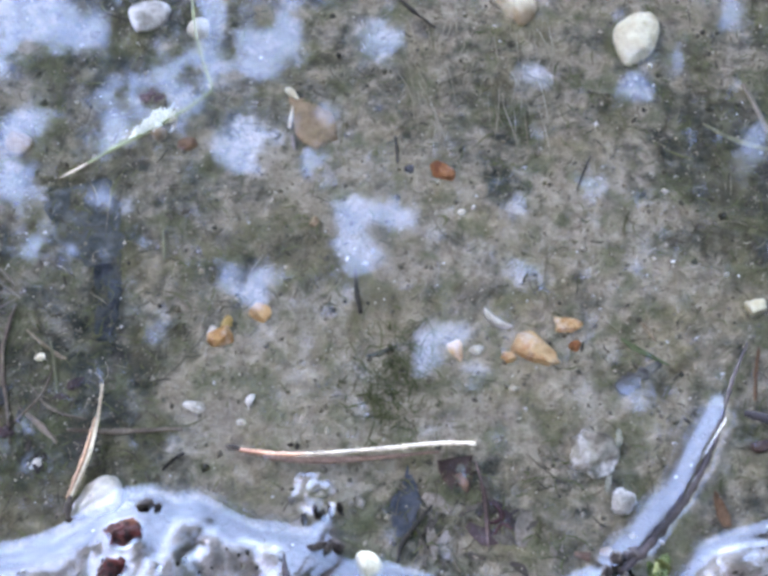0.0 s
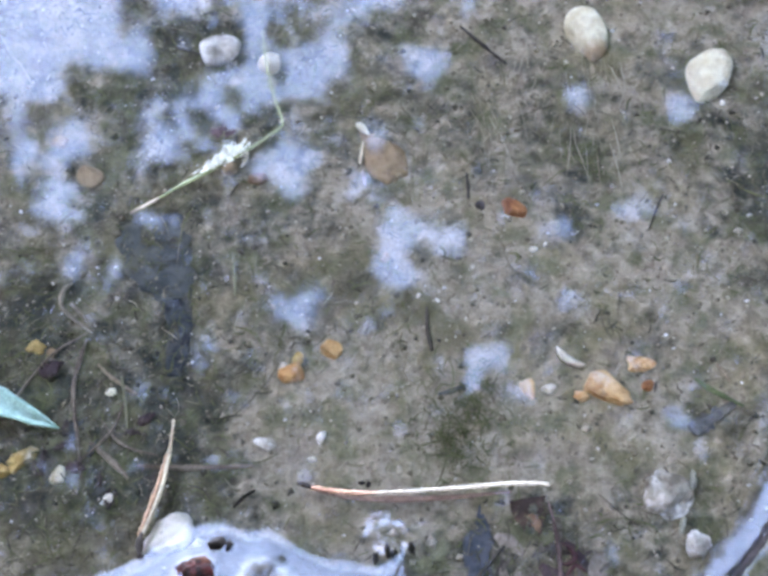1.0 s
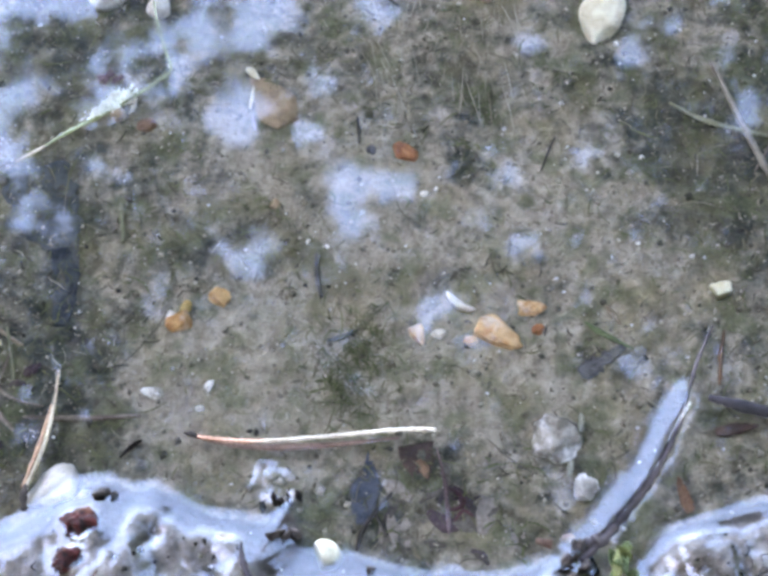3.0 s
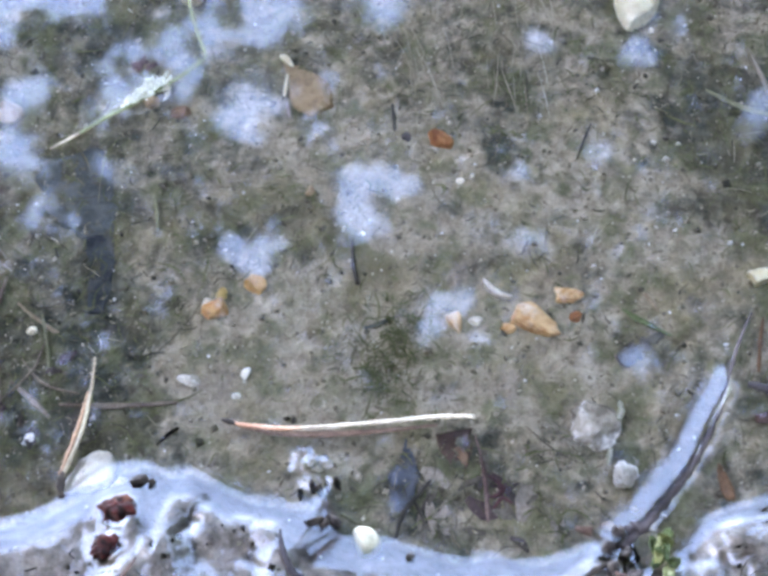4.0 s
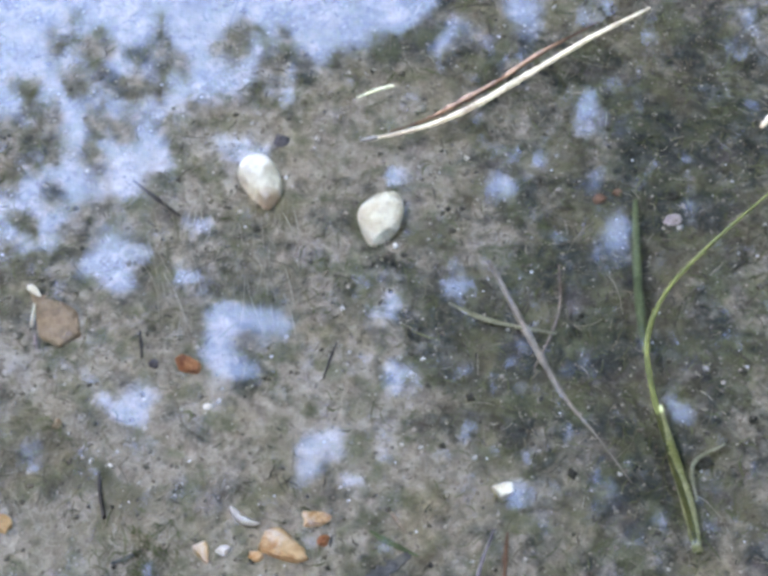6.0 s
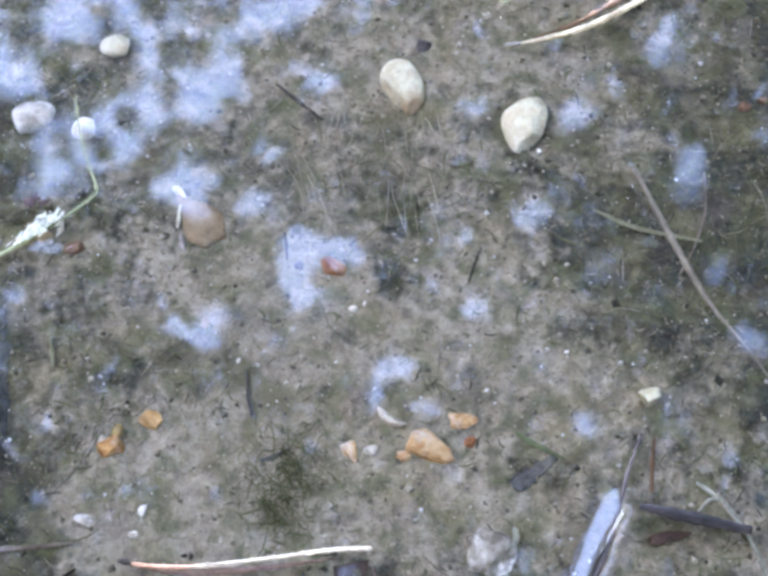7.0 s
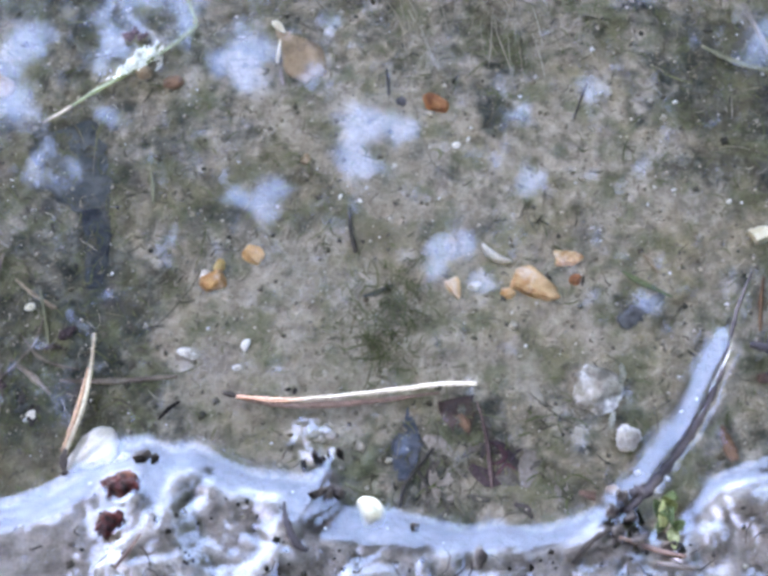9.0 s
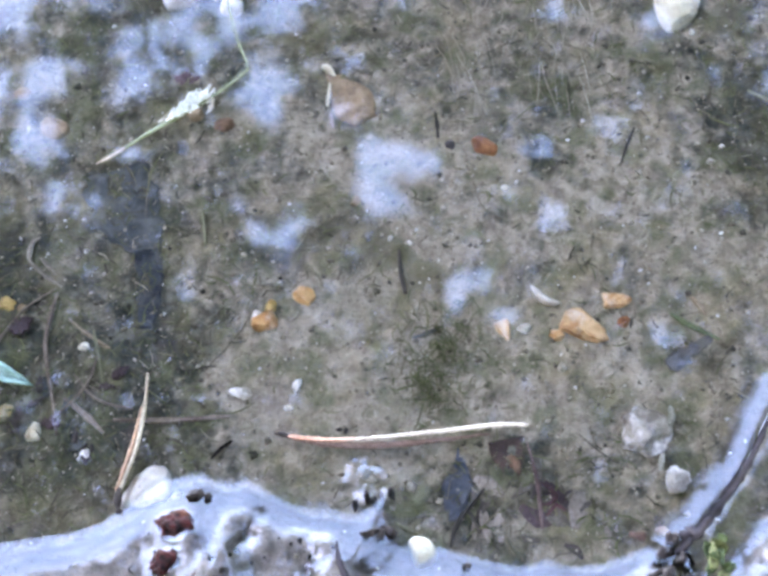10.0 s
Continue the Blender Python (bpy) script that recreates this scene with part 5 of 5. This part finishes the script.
blade([(0.1425, -0.0140, 0.0015), (0.1430, -0.0040, 0.0020), (0.1520, 0.0010, 0.0022)], [0.0004, 0.0006, 0.0003], OLIVE, 44)
blade([(0.1262, -0.0428, 0.0026), (0.1332, -0.0376, 0.0040), (0.1420, -0.0362, 0.0040)], [0.0006, 0.0008, 0.0003], DEEPGRASS, 46)

# seedling on the bank
seedling = thing("seedling", 0.0655, -0.0822, float(water_height(np.array([0.0655]), np.array([-0.0822]))[0]) - 0.0012, "small green seedling with bright leaves on the wet bank", "plant")
r2 = np.random.default_rng(14)
for k in range(13):
    a, l = 2.4 * k + r2.normal(0, 0.4), r2.uniform(0.0030, 0.0056)
    bx, by = r2.normal(0, 0.0010), r2.normal(0, 0.0022)
    leaf_blade("leaf", (bx, by), (bx + 0.75 * l * math.cos(a), by + 1.1 * l * math.sin(a)), r2.uniform(0.0018, 0.0030), (MOSSLEAF, GRASS, MOSSLEAF, YELLOWGRASS)[k % 4], "", 0.0010 + 0.0003 * k, 0.0018 + 0.0004 * k, 0.3, seed=60 + k, parent=seedling)
tube("stem", [(0, 0, -0.0022), (0.0002, 0.0003, 0.0010), (0, 0.0002, 0.0048)], [0.0005, 0.0004, 0.0002], GRASS, seedling, "", 1, 8, 0.05, 5, 66)


# ---- loose stuff on the bed ----
def fibres(name, count, xr, yr, length, radius, material, seed, weight=None, lift=0.0006, bend=0.35, lie=None):
    """Short bent threads strewn over the bed."""
    r = np.random.default_rng(seed)
    x, y = r.uniform(*xr, count * 3), r.uniform(*yr, count * 3)
    if weight is not None:
        keep = r.random(len(x)) < weight(x, y)
        x, y = x[keep], y[keep]
    x, y = x[:count], y[:count]
    n = len(x)
    a = r.uniform(0, 2 * math.pi, n)
    if lie is not None:
        a = r.normal(lie, 0.22, n)
    l = length * r.lognormal(0, 0.45, n)
    w = radius * r.lognormal(0, 0.35, n)
    verts = np.zeros((n, 4, 3, 3))
    turn = r.normal(0, bend, n)
    for k in range(4):
        u = k / 3 - 0.5
        aa = a + turn * 2 * u
        cx, cy = x + l * u * np.cos(aa), y + l * u * np.sin(aa)
        cz = ground_height(cx, cy) + lift * r.uniform(0.1, 1.6, n)
        for s in range(3):
            b = 2 * math.pi * s / 3 + 0.5
            ww = w * (0.45 if k in (0, 3) else 1)
            verts[:, k, s, 0] = cx - np.sin(aa) * ww * math.cos(b)
            verts[:, k, s, 1] = cy + np.cos(aa) * ww * math.cos(b)
            verts[:, k, s, 2] = cz + ww * math.sin(b)
    base = np.arange(n)[:, None] * 12
    quads = np.array([(k * 3 + s, k * 3 + (s + 1) % 3, k * 3 + 3 + (s + 1) % 3, k * 3 + 3 + s) for k in range(3) for s in range(3)])
    faces = (base[:, :, None] + quads[None]).reshape(-1, 4)
    return soup(name, verts.reshape(-1, 3), faces, material)


def grains(name, count, xr, yr, size, material, seed, weight=None):
    """Small angular grains lying in the silt."""
    r = np.random.default_rng(seed)
    x, y = r.uniform(*xr, count * 3), r.uniform(*yr, count * 3)
    if weight is not None:
        keep = r.random(len(x)) < weight(x, y)
        x, y = x[keep], y[keep]
    x, y = x[:count], y[:count]
    n = len(x)
    s = size * r.lognormal(0, 0.4, n)
    z = ground_height(x, y) + 0.25 * s
    octa = np.array([(1, 0, 0), (0, 1, 0), (-1, 0, 0), (0, -1, 0), (0, 0, 0.7), (0, 0, -0.7), (0.6, 0.6, 0.35), (-0.6, -0.6, 0.3)])
    a = r.uniform(0, 6.3, n)
    shape = octa[None, :6] * (1 + 0.35 * r.normal(size=(n, 6, 1)))
    vx = shape[:, :, 0] * np.cos(a)[:, None] - shape[:, :, 1] * np.sin(a)[:, None]
    vy = shape[:, :, 0] * np.sin(a)[:, None] + shape[:, :, 1] * np.cos(a)[:, None]
    v = np.stack([vx, vy, shape[:, :, 2]], -1) * s[:, None, None] + np.stack([x, y, z], -1)[:, None]
    tris = np.array([(0, 1, 4), (1, 2, 4), (2, 3, 4), (3, 0, 4), (1, 0, 5), (2, 1, 5), (3, 2, 5), (0, 3, 5)])
    faces = (np.arange(n)[:, None, None] * 6 + tris[None]).reshape(-1, 3)
    return soup(name, v.reshape(-1, 3), faces, material)


XR, YR = (-0.165, 0.21), (-0.105, 0.18)
in_drift = lambda x, y: np.clip(0.42 + 1.6 * blobs(x, y, DRIFTS) + 0.3 * vnoise(x, y, 0.012, 21), 0.05, 1)


def open_silt(x, y):
    """The bed, but for the part darkened under the shining line."""
    return (beyond(x, y, BRINK) > 0.0025) * (shoreline_distance(x, y, SHORE_TWIG) > 0.0065)


in_open_drift = lambda x, y: in_drift(x, y) * open_silt(x, y)
tagged(fibres("debris_fibres", 7500, XR, YR, 0.0026, 0.00015, DEBRIS, 1, in_open_drift, 0.0006, 0.2), "fine brown and olive plant fibres strewn over silt", "plant debris", kind="stuff")
tagged(fibres("long_fibres", 150, XR, YR, 0.012, 0.00016, DEBRIS, 2, in_open_drift, 0.0012, 0.22), "thin bent root fibres strewn over silt", "plant debris", kind="stuff")
tagged(fibres("algae_tuft", 620, (-0.014, 0.018), (-0.05, -0.006), 0.0036, 0.00013, ALGAE, 3,
              lambda x, y: np.exp(-((x - 0.002) / 0.008) ** 2 - ((y + 0.028) / 0.011) ** 2), 0.0022, 0.6), "soft green algae tuft on pale silt", "algae", kind="stuff")
tagged(fibres("algae_threads", 4000, XR, YR, 0.0034, 0.00014, ALGAE, 4, in_open_drift, 0.0008, 0.35), "green algae threads strewn over silt", "algae", kind="stuff")
PALEFIBRE = island_material("pale_fibres", [(0.0, (0.30, 0.25, 0.16)), (1.0, (0.52, 0.46, 0.33))])
tagged(fibres("pale_fibres", 70, (0.006, 0.046), (0.045, 0.088), 0.009, 0.00013, PALEFIBRE, 9, None, 0.0012, 0.06, 1.65), "pale upright root hairs on silt", "plant debris", kind="stuff")
tagged(grains("grit", 14000, XR, YR, 0.00036, GRIT, 5, open_silt), "brown and tan grit in silt", "grit", kind="stuff")
tagged(grains("dark_crumbs", 450, XR, YR, 0.00066, CRUMB, 15, in_open_drift), "dark olive crumbs of rotten plants on silt", "plant debris", kind="stuff")
tagged(grains("pale_crumbs", 500, XR, YR, 0.00058, PALECRUMB, 16, lambda x, y: np.clip(0.5 - 1.2 * blobs(x, y, DRIFTS) + 0.3 * vnoise(x, y, 0.015, 22), 0.05, 1)), "pale tan crumbs of clay on silt", "clay", kind="stuff")
tagged(grains("white_grit", 230, XR, YR, 0.00042, BRIGHTGRIT, 6, open_silt), "white sand grains scattered over silt", "grit", kind="stuff")
tagged(fibres("bank_litter", 120, (-0.165, 0.2), (-0.112, -0.07), 0.0050, 0.00022, LITTER, 19, lambda x, y: (into_water(x, y) < -0.002) * 1.0, 0.0024, 0.6), "dark wet plant scraps on the bank", "plant debris", kind="stuff")
tagged(grains("bank_gravel", 350, (-0.165, 0.2), (-0.112, -0.07), 0.0006, LITTER, 8, lambda x, y: (into_water(x, y) < -0.001) * 1.0), "wet brown gravel in the bank", "gravel", kind="stuff")


# ---- mirrored bough and unseen shading trees ----
GAPS = [(-0.26, 2.20, .055), (-0.26, 2.29, .06), (-0.18, 2.31, .05), (-0.10, 2.30, .04), (0.87, 3.01, .06), (0.57, 2.73, .045), (0.92, 2.57, .03), (0.90, 2.50, .025), (0.42, 2.40, .035), (0.02, 1.93, .055),
        (-0.04, 1.86, .04), (1.01, 1.97, .04), (0.48, 3.35, .07), (0.71, 3.42, .06), (-0.62, 2.57, .08), (-0.84, 2.70, .10), (-0.66, 2.88, .13), (-0.54, 2.92, .10),
        (-1.01, 2.63, .08), (-1.26, 2.64, .08), (-1.01, 2.38, .028), (-1.20, 2.20, .04), (-1.28, 2.43, .07), (-0.54, 2.08, .04), (-0.62, 2.10, .03),
        (0.08, 1.80, .04), (0.23, 2.11, .045), (0.20, 2.32, .03), (-0.18, 2.92, .05), (-0.38, 2.50, .04), (0.27, 2.80, .035), (-0.80, 1.98, .025)]
SMALL_GAPS = [(0.58, 3.33, .025), (0.93, 3.43, .022), (1.0, 3.43, .022), (1.12, 3.32, .028), (1.43, 3.35, .028), (1.47, 3.3, .028), (1.36, 3.39, .019), (1.38, 3.19, .022), (1.41, 3.02, .012), (0.98, 3.12, .012),
        (1.12, 2.8, .015), (0.71, 2.85, .015), (0.86, 2.76, .019), (1.14, 2.64, .022), (0.51, 2.54, .022), (1.0, 2.73, .011), (0.63, 2.87, .01), (-0.88, 2.23, .014), (-0.24, 1.83, .008), (0.53, 1.74, .032),
        (-0.36, 2.7, .006), (-0.39, 2.04, .008), (-0.13, 2.72, .006), (0.54, 1.92, .006), (0.53, 3.0, .006), (-0.54, 2.34, .01), (0.12, 2.18, .006), (0.4, 1.92, .006)]
FAR_GAPS = [(-1.45, 2.75, .03), (-1.42, 2.63, .04), (-1.41, 2.54, .03), (-1.24, 2.48, .02), (-0.34, 2.67, .024), (-0.34, 2.47, .018), (-1.02, 2.75, .035), (-1.18, 2.66, .016), (-1.11, 2.54, .010), (-1.19, 2.26, .02)]
SPRIGS = [(-0.65, 3.29, .034), (-0.71, 3.22, .04), (0.27, 3.31, .05), (0.32, 3.24, .05), (-0.64, 2.74, .042), (-0.54, 2.75, .045), (-0.45, 3.39, .04), (-0.42, 3.30, .03), (-0.71, 3.37, .055), (-0.48, 3.29, .05), (-0.53, 3.18, .036), (-0.21, 3.36, .05), (-0.06, 3.26, .07), (-0.86, 3.19, .024), (-0.90, 3.24, .020), (-1.15, 3.28, .05), (-1.11, 3.15, .05),
          (-1.01, 3.01, .05), (-0.86, 3.03, .055), (-0.82, 2.95, .035), (-0.65, 3.09, .035), (-0.67, 2.92, .025), (-0.99, 2.90, .035), (-0.87, 2.72, .035), (-1.21, 2.80, .06), (-1.35, 2.70, .04), (-1.07, 2.65, .03)]


def leaf_soup(name, x, y, z, size, material, seed):
    """Pointed leaves, folded along the middle, at the places given."""
    r = np.random.default_rng(seed)
    n = len(x)
    m = np.stack([np.array(Euler(e).to_matrix()) for e in np.stack([r.normal(0, 0.5, n), r.normal(0, 0.5, n), r.uniform(0, 6.3, n)], -1)])
    shape = np.array([(-1, 0, 0), (-0.2, -0.42, 0.12), (1, 0, 0), (-0.2, 0.42, 0.12)])
    v = np.einsum("nij,kj->nki", m, shape) * (size * r.uniform(0.6, 1.3, n))[:, None, None] + np.stack([x, y, z], -1)[:, None]
    faces = (np.arange(n)[:, None, None] * 4 + np.array([(0, 1, 2), (0, 2, 3)])[None]).reshape(-1, 3)
    return soup(name, v.reshape(-1, 3), faces, material)


def tree(x, y, height, label, limbs, crown, seed):
    """A tapered trunk with limbs, and a crown part given as a mesh object."""
    base = on_bed(x, y) - 0.05
    top = thing("tree", x, y, base, label, "tree", "trees round the pond")
    tube("trunk", [(0, 0, 0), (0.05, 0.02, height * 0.35), (-0.03, 0.05, height * 0.7), (0.02, 0, height)], [0.16, 0.12, 0.08, 0.03], BARK, top, "", 1, 10, 0.06, 8, seed)
    for k, (lx, ly, lz, from_z) in enumerate(limbs):
        s = np.array((0.0, 0.03, from_z))
        e = np.array((lx - x, ly - y, lz - base))
        tube("limb", [s, s + (e - s) * 0.4 + (0, 0, 0.15), s + (e - s) * 0.75 + (0, 0, 0.12), e], [0.05, 0.035, 0.02, 0.006], BARK, top, "", 1, 8, 0.08, 6, seed + k)
    crown.location = (-x, -y, -base)
    crown.parent = top
    return top


# the bough over the pond: thick over the water, open towards the far left
r1 = np.random.default_rng(31)
n1 = 84000
bx, by = r1.uniform(-2.2, 2.4, n1), r1.uniform(0.4, 4.2, n1)
rim = np.interp(bx, [-2.2, -1.5, -0.96, -0.49, 0.03, 0.39, 0.50, 0.9, 2.4], [2.70, 2.78, 2.94, 3.08, 3.18, 3.36, 3.55, 3.85, 4.0]) + 0.07 * vnoise(bx, by, 0.14, 31)
inside = by < rim
inside &= ((bx - 0.1) / 2.2) ** 2 + ((by - 2.2) / 2.0) ** 2 < 1 + 0.3 * vnoise(bx, by, 0.4, 35)
for px, py, pr in GAPS + SMALL_GAPS + FAR_GAPS:
    inside &= np.hypot(bx - px, by - py) > (np.interp(px, [-1.0, -0.95, -0.5, -0.45], [0.95, 1.2, 1.2, 1.05]) * pr + 0.014) * (1 + 0.45 * vnoise(bx, by, 0.06, 33))
for px, py, pr in SPRIGS:
    for k in range(8):
        qx, qy, qr = px + r1.normal(0, 0.6 * pr), py + r1.normal(0, 0.6 * pr), pr * r1.uniform(0.4, 0.8)
        inside |= np.hypot(bx - qx, by - qy) < qr * (1 + 0.8 * vnoise(bx, by, 0.035, 32))
bx, by = bx[inside], by[inside]
bough = leaf_soup("crown", bx, by, 4.0 + r1.normal(0, 0.03, len(bx)), 0.034, LEAVES, 34)
tree(1.9, 4.9, 5.6, "leafy tree whose bough hangs over the pond", [(0.6, 2.6, 4.05, 3.0), (-0.8, 2.0, 4.05, 3.2), (0.5, 1.2, 4.05, 3.3), (1.6, 2.2, 4.05, 3.1), (-0.3, 2.75, 4.05, 3.4)], bough, 51)


def crown_at(cx, cy, cz, rx, rz, count, size, seed):
    """A ragged crown of leaf clumps round a middle."""
    r = np.random.default_rng(seed)
    clumps = r.normal(size=(50, 3))
    clumps = clumps / np.linalg.norm(clumps, axis=1)[:, None] * r.uniform(0.35, 1.0, 50)[:, None] * (rx, rx, rz)
    pick = r.integers(0, 50, count)
    p = clumps[pick] + r.normal(0, 0.16, (count, 3)) * (rx, rx, rz)
    return leaf_soup("crown", cx + p[:, 0], cy + p[:, 1], np.maximum(cz + p[:, 2], 0.8), size, LEAVES, seed)


# unseen trees added close round the pond to block sun and sky, leaving it open ahead
for k, (bearing, dist, th, rx) in enumerate([(-78, 6.5, 7.0, 2.4), (-112, 6.0, 7.5, 2.6), (-148, 6.0, 8.0, 2.6), (178, 5.6, 8.0, 2.6), (143, 6.0, 7.5, 2.6), (108, 6.0, 8.0, 2.6), (72, 6.5, 7.5, 2.5), (45, 8.0, 6.0, 2.2)]):
    tx, ty = dist * math.sin(radians(bearing)), dist * math.cos(radians(bearing))
    crown = crown_at(tx, ty, th * 0.56, rx, th * 0.42, 6000, 0.26, 70 + k)
    tree(tx, ty, th * 0.8, "unseen leafy tree added to shade the pond", [(tx + 0.6 * rx * math.cos(a), ty + 0.6 * rx * math.sin(a), th * 0.7, th * 0.35) for a in (0.3, 2.2, 4.4)], crown, 80 + k)
# unseen crown added overhead behind, keeping skylight off the bed
crown = crown_at(0.0, -1.7, 5.6, 2.5, 1.0, 9000, 0.2, 91)
tree(-1.3, -3.0, 6.0, "unseen leafy tree added behind to shade the bank", [(-0.6, -0.8, 5.4, 3.6), (0.9, -0.9, 5.5, 3.8), (-1.6, -0.6, 5.4, 3.9)], crown, 92)
